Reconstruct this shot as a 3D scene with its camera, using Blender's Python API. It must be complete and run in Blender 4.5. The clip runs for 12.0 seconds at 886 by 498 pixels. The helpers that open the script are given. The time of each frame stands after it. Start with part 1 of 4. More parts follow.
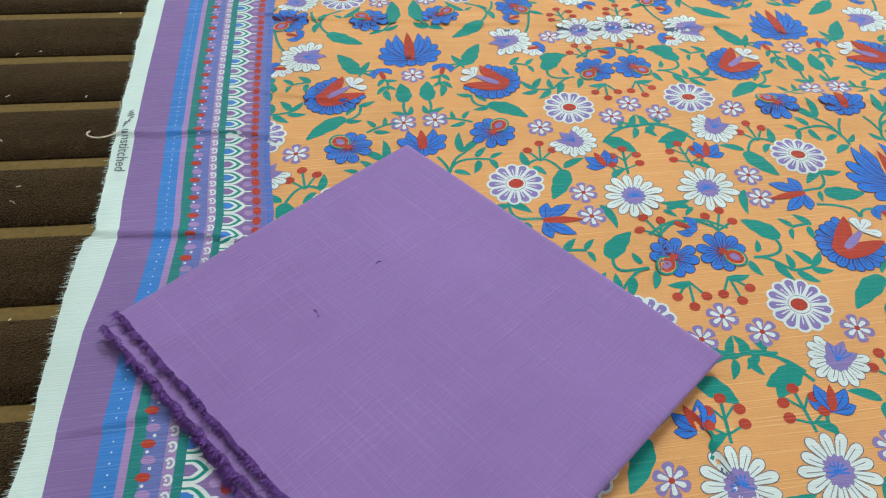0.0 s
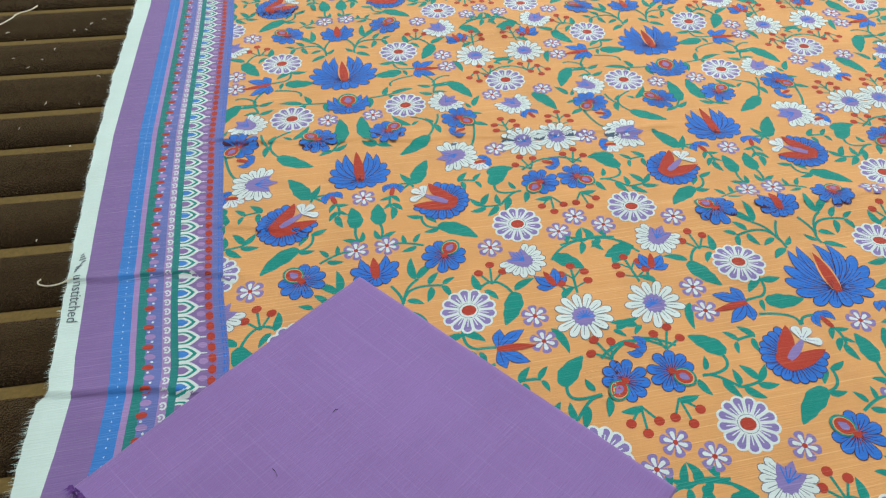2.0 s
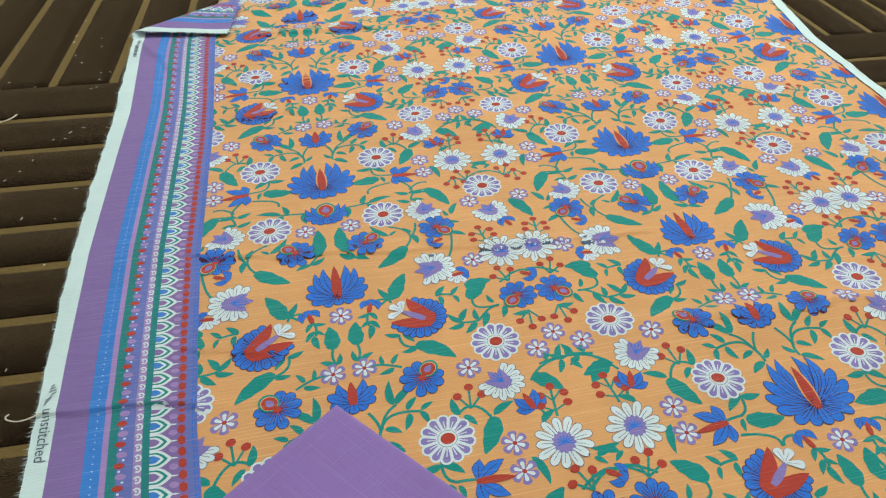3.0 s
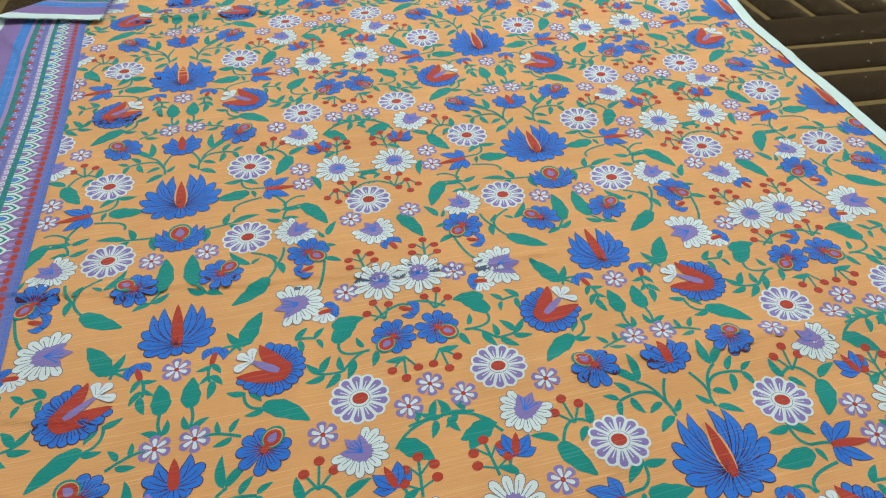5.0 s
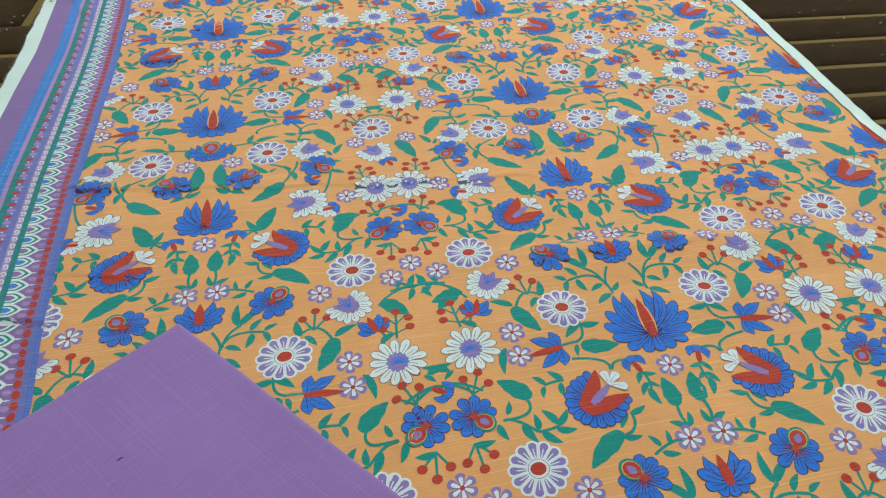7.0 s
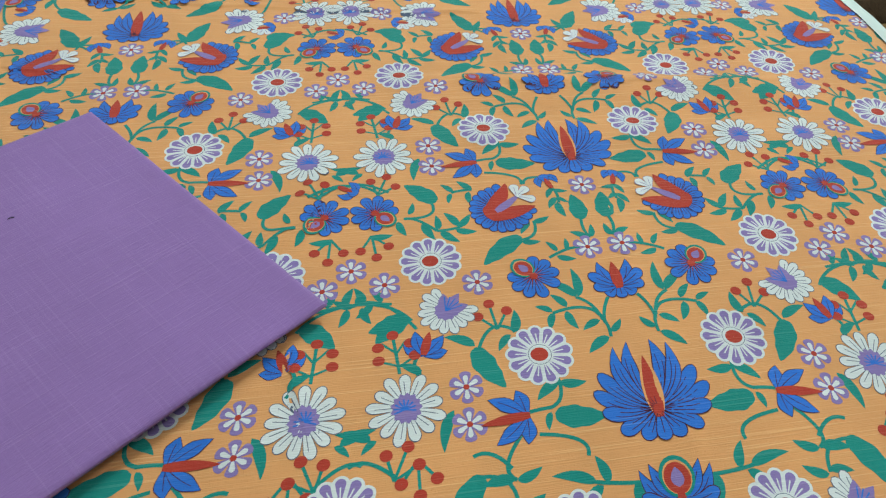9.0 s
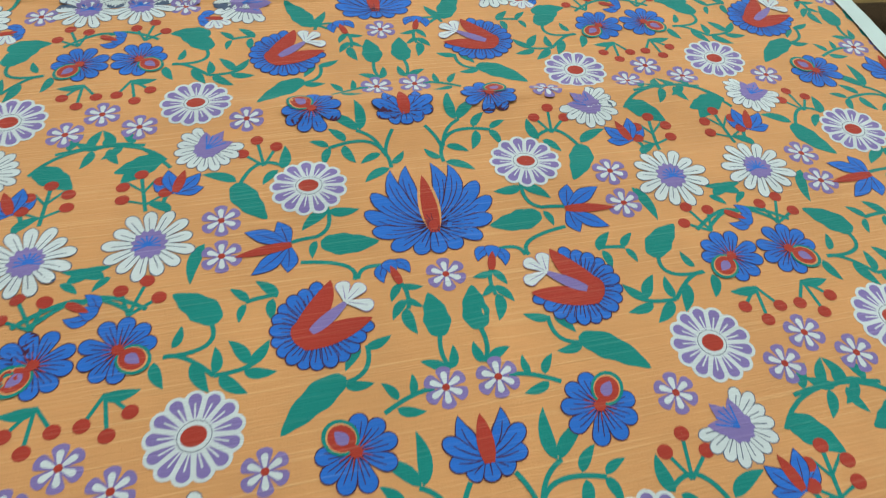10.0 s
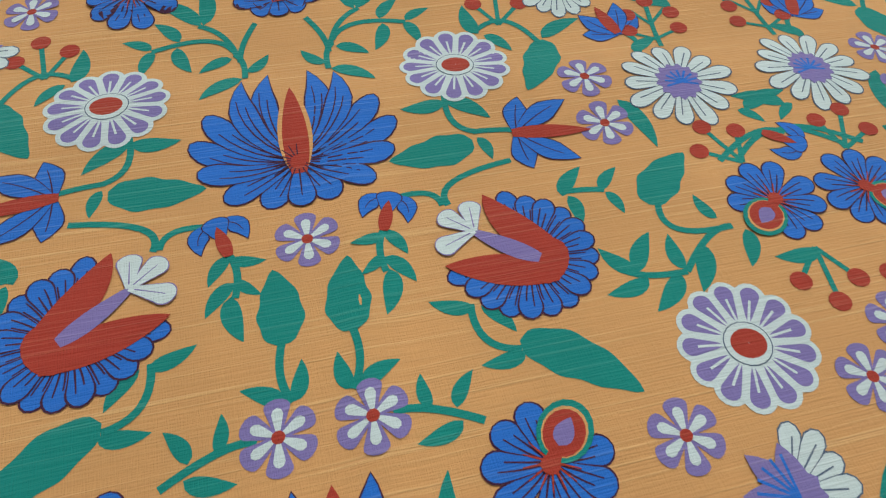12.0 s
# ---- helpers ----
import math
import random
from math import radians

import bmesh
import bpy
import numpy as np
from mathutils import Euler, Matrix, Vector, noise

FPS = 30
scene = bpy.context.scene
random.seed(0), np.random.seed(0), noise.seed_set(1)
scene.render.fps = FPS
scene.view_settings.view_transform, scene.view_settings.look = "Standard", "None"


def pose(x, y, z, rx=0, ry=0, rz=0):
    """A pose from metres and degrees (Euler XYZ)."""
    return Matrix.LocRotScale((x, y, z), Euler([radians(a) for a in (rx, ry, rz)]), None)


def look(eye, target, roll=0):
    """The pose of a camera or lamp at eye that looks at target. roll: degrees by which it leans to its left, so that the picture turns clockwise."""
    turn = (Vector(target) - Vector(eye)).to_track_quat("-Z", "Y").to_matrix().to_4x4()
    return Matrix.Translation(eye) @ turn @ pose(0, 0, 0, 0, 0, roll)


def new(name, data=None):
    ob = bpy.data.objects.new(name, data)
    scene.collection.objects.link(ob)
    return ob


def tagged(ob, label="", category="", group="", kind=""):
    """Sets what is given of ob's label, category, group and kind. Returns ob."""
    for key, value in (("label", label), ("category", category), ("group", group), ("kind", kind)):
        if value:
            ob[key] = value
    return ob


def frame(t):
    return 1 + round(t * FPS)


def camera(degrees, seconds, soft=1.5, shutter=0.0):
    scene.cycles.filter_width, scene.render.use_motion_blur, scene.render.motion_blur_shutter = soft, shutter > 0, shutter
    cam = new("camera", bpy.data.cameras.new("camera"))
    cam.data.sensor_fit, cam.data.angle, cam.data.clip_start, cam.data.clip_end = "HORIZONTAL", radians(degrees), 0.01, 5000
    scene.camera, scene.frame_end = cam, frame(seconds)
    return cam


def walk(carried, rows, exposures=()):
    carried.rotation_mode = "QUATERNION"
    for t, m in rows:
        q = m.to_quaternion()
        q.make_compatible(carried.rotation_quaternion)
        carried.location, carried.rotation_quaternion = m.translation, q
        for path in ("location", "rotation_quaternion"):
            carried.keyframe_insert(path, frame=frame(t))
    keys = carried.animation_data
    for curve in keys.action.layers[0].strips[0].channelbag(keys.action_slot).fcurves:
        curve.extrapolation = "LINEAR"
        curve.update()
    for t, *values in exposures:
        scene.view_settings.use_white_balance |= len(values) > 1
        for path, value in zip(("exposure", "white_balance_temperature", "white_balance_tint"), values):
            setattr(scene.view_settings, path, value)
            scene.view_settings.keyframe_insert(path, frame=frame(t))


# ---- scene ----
cam = camera(61.3, 12.0, 1.15, 0.12)
PATH = [
    (0, (-0.021, -0.596, 0.372), (0.121, 0.776, -1.076), 2.9),
    (0.5, (-0.031, -0.603, 0.37), (0.063, 0.743, -1.106), 2.0),
    (1, (-0.027, -0.595, 0.375), (0.057, 0.754, -1.099), 1.0),
    (1.5, (-0.014, -0.573, 0.399), (0.152, 0.821, -1.025), 1.3),
    (2, (-0.008, -0.559, 0.424), (0.225, 0.89, -0.935), 1.9),
    (2.5, (-0.011, -0.544, 0.445), (0.251, 0.969, -0.836), 1.9),
    (3, (0.003, -0.526, 0.461), (0.287, 1.02, -0.775), 1.7),
    (3.5, (0.038, -0.485, 0.446), (0.389, 1.009, -0.835), 3.3),
    (3.7, (0.051, -0.466, 0.443), (0.43, 1.026, -0.834), 4.1),
    (5.3, (0.106, -0.431, 0.431), (0.461, 1.065, -0.849), 2.5),
    (5.5, (0.105, -0.449, 0.433), (0.451, 1.054, -0.84), 2.1),
    (6, (0.107, -0.496, 0.444), (0.414, 1.023, -0.819), 1.5),
    (6.5, (0.111, -0.544, 0.444), (0.427, 0.969, -0.826), 2.7),
    (6.7, (0.113, -0.56, 0.443), (0.421, 0.952, -0.83), 2.7),
    (8.3, (0.145, -0.669, 0.4), (0.374, 0.797, -0.941), 5.4),
    (8.5, (0.152, -0.677, 0.393), (0.394, 0.76, -0.977), 5.9),
    (9, (0.185, -0.654, 0.37), (0.454, 0.736, -1.042), 6.6),
    (9.5, (0.234, -0.583, 0.342), (0.526, 0.768, -1.103), 7.0),
    (9.9, (0.283, -0.495, 0.315), (0.623, 0.796, -1.174), 7.6),
    (10, (0.295, -0.467, 0.31), (0.678, 0.8, -1.189), 8.6),
    (10.5, (0.337, -0.36, 0.243), (0.696, 0.94, -1.234), 7.8),
    (11, (0.346, -0.323, 0.198), (0.651, 0.953, -1.312), 6.1),
    (11.2, (0.351, -0.327, 0.191), (0.649, 0.932, -1.335), 6.1),
    (11.5, (0.362, -0.345, 0.185), (0.69, 0.886, -1.357), 7.1),
    (12, (0.375, -0.383, 0.193), (0.705, 0.829, -1.363), 6.0),
]
walk(cam, [(t, look(eye, target, roll)) for t, eye, target, roll in PATH], [(0, 0.31), (1.5, 0.29), (3.5, 0.10), (6.5, 0.05), (9.5, 0.09), (10.5, -0.09), (11, -0.14), (12, -0.15)])

# ---- light: two assumed ceiling panels of a plain room, plus an added fill ----
world = bpy.data.worlds.new("room_air")
scene.world = world
world.use_nodes = True
world.node_tree.nodes["Background"].inputs[0].default_value = (0.88, 0.98, 1.0, 1)
world.node_tree.nodes["Background"].inputs[1].default_value = 0.16
CEILING = 2.7


def panel_lamp(x, y, sx, sy, watts):
    data = bpy.data.lights.new("ceiling_lamp_light", "AREA")
    data.shape, data.size, data.size_y, data.energy = "RECTANGLE", sx, sy, watts
    data.color = (0.875, 1.0, 0.985)
    ob = new("ceiling_lamp_light", data)
    ob.matrix_world = pose(x, y, CEILING - 0.05)
    return ob


panel_lamp(-0.6, 1.3, 1.2, 0.35, 13)
panel_lamp(1.1, 1.5, 1.2, 0.35, 70)
# weak near-side fill, added without a known lamp there
panel_lamp(0.9, -0.8, 1.2, 0.35, 12)


# ---- materials ----
def lin(hexcode):
    out = []
    for i in (0, 2, 4):
        c = int(hexcode[i:i + 2], 16) / 255
        out.append(c / 12.92 if c <= 0.04045 else ((c + 0.055) / 1.055) ** 2.4)
    return (*out, 1)


def nodes_of(name, rough=0.85):
    m = bpy.data.materials.new(name)
    m.use_nodes = True
    nt = m.node_tree
    b = nt.nodes["Principled BSDF"]
    b.inputs["Roughness"].default_value = rough
    return m, nt, b


def add(nt, kind, **values):
    n = nt.nodes.new(kind)
    for key, v in values.items():
        n.inputs[key.replace("_", " ")].default_value = v
    return n


def noise_at(nt, scale_xyz, scale, detail=3.0, rough=0.55, turn=0.0):
    geo = nt.nodes.new("ShaderNodeNewGeometry")
    mp = nt.nodes.new("ShaderNodeMapping")
    mp.inputs["Scale"].default_value = scale_xyz
    rot = nt.nodes.new("ShaderNodeVectorRotate")
    rot.rotation_type = "Z_AXIS"
    rot.inputs["Angle"].default_value = -turn
    n = add(nt, "ShaderNodeTexNoise", Scale=scale, Detail=detail, Roughness=rough)
    nt.links.new(geo.outputs["Position"], rot.inputs["Vector"])
    nt.links.new(rot.outputs[0], mp.inputs["Vector"])
    nt.links.new(mp.outputs[0], n.inputs["Vector"])
    return n.outputs["Fac"]


def ramp(nt, value, lo, hi, a=0.0, b=1.0):
    r = nt.nodes.new("ShaderNodeMapRange")
    for i, v in enumerate((lo, hi, a, b)):
        r.inputs[i + 1].default_value = v
    nt.links.new(value, r.inputs[0])
    return r.outputs[0]


def blend(nt, fac, a, b, mode="MIX"):
    m = nt.nodes.new("ShaderNodeMix")
    m.data_type, m.blend_type = "RGBA", mode
    for sock, v in ((m.inputs[0], fac), (m.inputs[6], a), (m.inputs[7], b)):
        if hasattr(v, "links"):
            nt.links.new(v, sock)
        else:
            sock.default_value = v
    return m.outputs[2]


def total(nt, a, b, op="ADD"):
    m = nt.nodes.new("ShaderNodeMath")
    m.operation = op
    for i, v in enumerate((a, b)):
        if hasattr(v, "links"):
            nt.links.new(v, m.inputs[i])
        else:
            m.inputs[i].default_value = v
    return m.outputs[0]


def cloth(name, hexcode, slub=0.16, cross=0.0, turn=0.08, rough=0.88, pale="f6ead6", sheen=0.15):
    """Woven cotton: slub yarns along the weft, soft mottling, fine weave relief."""
    m, nt, b = nodes_of(name, rough)
    base = lin(hexcode)
    streak = ramp(nt, noise_at(nt, (9, 700, 1), 1.0, 2.0, 0.5, turn), 0.57, 0.70)
    fine = noise_at(nt, (160, 2600, 1), 1.0, 2.0, 0.6, turn)
    warp = noise_at(nt, (2600, 160, 1), 1.0, 2.0, 0.6, turn)
    rib = noise_at(nt, (26, 1250, 1), 1.0, 1.0, 0.4, turn)
    cloud = noise_at(nt, (1, 1, 1), 14.0, 4.0, 0.6)
    dark = tuple(c * 0.86 for c in base[:3]) + (1,)
    col = blend(nt, ramp(nt, cloud, 0.3, 0.7), dark, base)
    col = blend(nt, ramp(nt, fine, 0.3, 0.75, 0.0, 0.22), col, tuple(c * 0.72 for c in base[:3]) + (1,))
    col = blend(nt, ramp(nt, rib, 0.42, 0.66, 0.0, 0.13), col, tuple(c * 0.66 for c in base[:3]) + (1,))
    col = blend(nt, total(nt, streak, slub, "MULTIPLY"), col, lin(pale))
    if cross:
        other = ramp(nt, noise_at(nt, (700, 9, 1), 1.0, 2.0, 0.5, turn), 0.56, 0.72)
        col = blend(nt, total(nt, other, cross, "MULTIPLY"), col, lin(pale))
    nt.links.new(col, b.inputs["Base Color"])
    h = total(nt, total(nt, fine, total(nt, warp, streak)), total(nt, rib, 1.5, "MULTIPLY"))
    bump = add(nt, "ShaderNodeBump", Strength=0.55, Distance=0.0005)
    nt.links.new(h, bump.inputs["Height"])
    nt.links.new(bump.outputs[0], b.inputs["Normal"])
    b.inputs["Sheen Weight"].default_value = sheen
    b.inputs["Sheen Roughness"].default_value = 0.5
    b.inputs["Specular IOR Level"].default_value = 0.3
    return m


ORANGE = cloth("orange_cotton", "e3a469", 0.22, pale="ffd9a0")
WHITE = cloth("white_ink", "dae3e4", 0.10, pale="ffffff")
BLUE = cloth("blue_ink", "2873d4", 0.14, pale="9db8e8")
MAROON = cloth("maroon_ink", "4a1c3a", 0.10, pale="b07a70")
RED = cloth("red_ink", "b43c2c", 0.16, pale="e8a080")
LILAC = cloth("lilac_ink", "8a79b6", 0.14, pale="d8c8e8")
TEAL = cloth("teal_ink", "0b8b82", 0.14, pale="8ccbb4")
SLATE = cloth("slate_ink", "56657e", 0.10, pale="ffffff")
VIOLET = cloth("violet_cotton", "866ba4", 0.16, 0.0, pale="c9b0dc")
BANDBLUE = cloth("band_blue", "3b7fcf", 0.30, pale="9cc4ee")
PERI = cloth("periwinkle_band", "6a74b8", 0.18, pale="b6bce4")
BANDTEAL = cloth("band_teal", "217f7f", 0.18, pale="7fbcb4")
PINKISH = cloth("mauve_band", "a586bd", 0.16, pale="ddc8e8")
PURPLE = cloth("purple_cotton", "9473b4", 0.07, 0.10, turn=0.71, pale="c9b2e2")
FRAY = cloth("purple_thread", "6d4294", 0.1, pale="a888c8")
SELV = cloth("selvedge_cotton", "d4e6e3", 0.12, pale="ffffff")
INKGREY = cloth("grey_letter_ink", "5b6470", 0.1, pale="a0a8b0")


def simple(name, hexcode, rough=0.8, vary=0.12, scale=30.0, bump_by=0.0):
    m, nt, b = nodes_of(name, rough)
    base = lin(hexcode)
    n = noise_at(nt, (1, 1, 1), scale, 5.0, 0.6)
    n2 = noise_at(nt, (1, 1, 1), scale * 0.12, 3.0, 0.6)
    col = blend(nt, ramp(nt, n, 0.3, 0.7), tuple(c * (1 - vary) for c in base[:3]) + (1,), tuple(min(1, c * (1 + vary)) for c in base[:3]) + (1,))
    col = blend(nt, ramp(nt, n2, 0.3, 0.7, 0, 0.25), col, tuple(c * 0.8 for c in base[:3]) + (1,))
    nt.links.new(col, b.inputs["Base Color"])
    if bump_by:
        bp = add(nt, "ShaderNodeBump", Strength=0.6, Distance=bump_by)
        nt.links.new(n, bp.inputs["Height"])
        nt.links.new(bp.outputs[0], b.inputs["Normal"])
    return m




def pile_material(name, dark, light):
    m, nt, b = nodes_of(name, 0.97)
    rowy = noise_at(nt, (420, 900, 400), 1.0, 3.0, 0.7)
    fleck = noise_at(nt, (1, 1, 1), 900.0, 2.0, 0.6)
    worn = noise_at(nt, (1, 1, 1), 18.0, 4.0, 0.6)
    col = blend(nt, ramp(nt, rowy, 0.40, 0.62), lin(dark), lin(light))
    col = blend(nt, ramp(nt, fleck, 0.62, 0.75, 0, 0.55), col, lin("7a6040"))
    col = blend(nt, ramp(nt, worn, 0.35, 0.7, 0, 0.4), col, lin(dark))
    nt.links.new(col, b.inputs["Base Color"])
    bp = add(nt, "ShaderNodeBump", Strength=0.9, Distance=0.0025)
    nt.links.new(total(nt, rowy, fleck), bp.inputs["Height"])
    nt.links.new(bp.outputs[0], b.inputs["Normal"])
    b.inputs["Specular IOR Level"].default_value = 0.1
    b.inputs["Sheen Weight"].default_value = 1.0
    b.inputs["Sheen Roughness"].default_value = 0.25
    b.inputs["Sheen Tint"].default_value = lin("8a7458")
    return m


PILE = pile_material("brown_carpet_pile", "0a0502", "402d19")
TUFT = pile_material("brown_carpet_yarn", "120a05", "4c371f")
CORD = simple("olive_carpet_stripe", "6a5428", 0.95, 0.22, 260.0, 0.0012)
PAINT = simple("wall_paint", "d9d6cf", 0.9, 0.03, 6.0)
CREAM = simple("cream_thread", "e6dcc8", 0.9, 0.1, 300.0)
DARKLINT = simple("dark_lint", "2a2230", 0.9, 0.1, 300.0)
LAMPWHITE, _nt, _b = nodes_of("lamp_diffuser", 0.5)
_b.inputs["Base Color"].default_value = (0.9, 0.9, 0.88, 1)
_b.inputs["Emission Color"].default_value = (1, 0.98, 0.95, 1)
_b.inputs["Emission Strength"].default_value = 4.0
PLASTIC, _nt, _b = nodes_of("clear_plastic_film", 0.12)
_b.inputs["Base Color"].default_value = (0.6, 0.64, 0.68, 1)
_b.inputs["Alpha"].default_value = 0.10
_b.inputs["Specular IOR Level"].default_value = 0.9


# ---- mesh helpers ----
class Build:
    """Collects faces with their materials, then becomes one mesh object."""

    def __init__(self):
        self.v, self.f, self.m, self.mats = [], [], [], []

    def slot(self, mat):
        if mat not in self.mats:
            self.mats.append(mat)
        return self.mats.index(mat)

    def grid(self, rows, mat):
        """Quads between rows of points, all rows alike in length."""
        s, w, o = self.slot(mat), len(rows[0]), len(self.v)
        for r in rows:
            self.v.extend(r)
        for i in range(len(rows) - 1):
            for j in range(w - 1):
                a = o + i * w + j
                self.f.append((a, a + 1, a + w + 1, a + w))
                self.m.append(s)

    def fan(self, centre, ring, mat):
        s, o = self.slot(mat), len(self.v)
        self.v.append(centre)
        self.v.extend(ring)
        n = len(ring)
        for i in range(n):
            self.f.append((o, o + 1 + i, o + 1 + (i + 1) % n))
            self.m.append(s)

    def done(self, name, parent=None, label="", smooth=True):
        me = bpy.data.meshes.new(name)
        me.from_pydata(self.v, [], self.f)
        for mat in self.mats:
            me.materials.append(mat)
        me.polygons.foreach_set("material_index", self.m)
        me.polygons.foreach_set("use_smooth", [smooth] * len(self.f))
        me.update()
        ob = new(name, me)
        if parent:
            ob.parent = parent
        return tagged(ob, label)


def box(b, lo, hi, mat):
    x0, y0, z0 = lo
    x1, y1, z1 = hi
    o, s = len(b.v), b.slot(mat)
    b.v.extend([(x0, y0, z0), (x1, y0, z0), (x1, y1, z0), (x0, y1, z0), (x0, y0, z1), (x1, y0, z1), (x1, y1, z1), (x0, y1, z1)])
    for q in ((0, 3, 2, 1), (4, 5, 6, 7), (0, 1, 5, 4), (1, 2, 6, 5), (2, 3, 7, 6), (3, 0, 4, 7)):
        b.f.append(tuple(o + i for i in q))
        b.m.append(s)


def empty(name, label, category, group=""):
    return tagged(new(name), label, category, group)


# ---- the room ----
for name, lo, hi in (("wall_north", (-2.6, 3.5, -0.01), (3.1, 3.6, 2.8)), ("wall_south", (-2.6, -2.6, -0.01), (3.1, -2.5, 2.8)),
                     ("wall_west", (-2.6, -2.5, -0.01), (-2.5, 3.5, 2.8)), ("wall_east", (3.0, -2.5, -0.01), (3.1, 3.5, 2.8)),
                     ("ceiling", (-2.5, -2.5, CEILING), (3.0, 3.5, 2.8))):
    b = Build()
    box(b, lo, hi, PAINT)
    tagged(b.done(name, smooth=False), "plain off-white painted " + ("ceiling" if name == "ceiling" else "wall of the room"), "ceiling" if name == "ceiling" else "wall", kind="structure")


# ---- carpet: low olive cord between raised dark pile bars ----
BAR_GAP, PILE_TOP = 0.0118, -0.0024
b = Build()
box(b, (-2.5, -2.5, -0.02), (3.0, 3.5, -0.0040), CORD)
floor = tagged(b.done("floor", smooth=False), "dark brown striped carpet with thin olive lines", "carpet", kind="structure")


TURN_Y, TILT = 0.476, 0.043


def pile_bar(x0, x1, y0, y1, step=0.02):
    """One raised bar of pile with soft, slightly ragged shoulders."""
    b = Build()
    nx, ny = max(2, min(160, int((x1 - x0) / step))), max(2, min(160, int((y1 - y0) / step)))
    xs = [x0, x0 + 0.0006] + [x0 + (x1 - x0) * i / nx for i in range(1, nx)] + [x1 - 0.0006, x1]
    ys = [y0, y0 + 0.0006] + [y0 + (y1 - y0) * i / ny for i in range(1, ny)] + [y1 - 0.0006, y1]
    rows = []
    for j, y in enumerate(ys):
        row = []
        for i, x in enumerate(xs):
            rim = i in (0, len(xs) - 1) or j in (0, len(ys) - 1)
            wob = 0.0008 * noise.noise((x * 60, y * 60, 2))
            row.append((x + wob * 0.8, y + wob + TILT * (x + 0.3), -0.0041 if rim else PILE_TOP + 0.0005 * noise.noise((x * 90, y * 90, 0))))
        rows.append(row)
    b.grid(rows, PILE)
    return b.done("pile_bar", floor)


rng = random.Random(4)
BARS = []
LINES = [-0.362 - 0.0735 * k for k in range(29, 0, -1)] + [-0.362, -0.289, -0.216, -0.143, -0.069, 0.002, 0.078, 0.144, 0.223, 0.304, 0.384]
POSTS = [-0.278 + 0.0787 * k for k in range(-28, 42)]
for y0, y1 in zip(LINES, LINES[1:] + [TURN_Y + BAR_GAP / 2]):
    BARS.append((-2.49, 2.99, y0 + BAR_GAP / 2, y1 - BAR_GAP / 2))
for x0, x1 in zip(POSTS, POSTS[1:]):
    BARS.append((x0 + BAR_GAP / 2, x1 - BAR_GAP / 2, TURN_Y + 0.0015, 3.49))
for x0, x1, y0, y1 in BARS:
    pile_bar(x0, x1, y0, y1)

# loose standing yarn ends on the stretches of carpet beside the cloth
b = Build()
s = b.slot(TUFT)
for zone, count in (((-0.62, -0.205, -0.5, 1.0), 60000), ((0.77, 1.2, 0.1, 0.95), 26000)):
    for _ in range(count):
        x, y = rng.uniform(zone[0], zone[1]), rng.uniform(zone[2], zone[3])
        edge = min(abs(y - q) for q in LINES) if y < TURN_Y else min(abs(x - q) for q in POSTS)
        if edge < BAR_GAP / 2 + 0.0006:
            continue
        a, l, w = rng.uniform(0, 6.283), rng.uniform(0.0012, 0.003), rng.uniform(0.0004, 0.0008)
        if rng.random() < 0.6:
            a = rng.choice((0, math.pi)) + rng.uniform(-0.4, 0.4)
        ca, sa, z = math.cos(a), math.sin(a), PILE_TOP - 0.0002
        y += TILT * (x + 0.3)
        o = len(b.v)
        b.v.extend([(x - sa * w, y + ca * w, z), (x + sa * w, y - ca * w, z), (x + ca * l, y + sa * l, z + rng.uniform(0.0003, 0.0012))])
        b.f.append((o, o + 1, o + 2))
        b.m.append(s)
tagged(b.done("pile_yarn", floor, smooth=False), "tiny brown yarn ends of the carpet pile", kind="stuff")


# ---- the printed cloth: shape of the sheet ----
P, V0, REPEAT = 0.369, -0.421, 0.64


def lerp(x, xs, ys):
    return float(np.interp(x, xs, ys))


def hem(y):
    return lerp(y, (-1.0, -0.4, -0.207, -0.143, -0.09, -0.045, 0.08, 0.29, 0.35, 0.6, 1.2), (-0.092, -0.097, -0.102, -0.111, -0.115, -0.119, -0.127, -0.132, -0.135, -0.150, -0.160))


def far_edge(y):
    return lerp(y, (-1.0, 0.03, 0.1, 0.164, 0.263, 0.4, 0.526, 0.593, 0.677, 1.2), (0.785, 0.780, 0.777, 0.778, 0.783, 0.787, 0.795, 0.806, 0.821, 0.85)) + 0.0032 * noise.noise((y * 11, 3, 0)) + 0.0016 * noise.noise((y * 38, 6, 0))


def ridge(x, y, x0, y0, x1, y1, wide, high):
    """A soft crease along the line from (x0, y0) to (x1, y1)."""
    dx, dy = x1 - x0, y1 - y0
    ln = math.hypot(dx, dy)
    if abs((x - x0) * dy - (y - y0) * dx) > ln * wide * 3.2:
        return 0.0
    t = ((x - x0) * dx + (y - y0) * dy) / ln
    d = ((x - x0) * dy - (y - y0) * dx) / ln
    end = 1.0 if 0 <= t <= ln else math.exp(-((t if t < 0 else t - ln) / 0.03) ** 2)
    return high * end * math.exp(-(d / wide) ** 2)


CREASES = ((0.3, -0.15, 0.56, -0.148, 0.014, 0.0016),
           (0.389, -0.19, 0.383, -0.45, 0.007, 0.0014), (0.17, -0.21, 0.13, -0.30, 0.007, 0.0018),
           (-0.13, 0.70, 0.25, 0.76, 0.010, 0.0045), (-0.12, 0.44, 0.02, 0.455, 0.008, 0.0032), (0.10, 0.02, 0.09, -0.06, 0.007, 0.0014),
           (0.0, 0.30, 0.7, 0.33, 0.03, 0.0022))


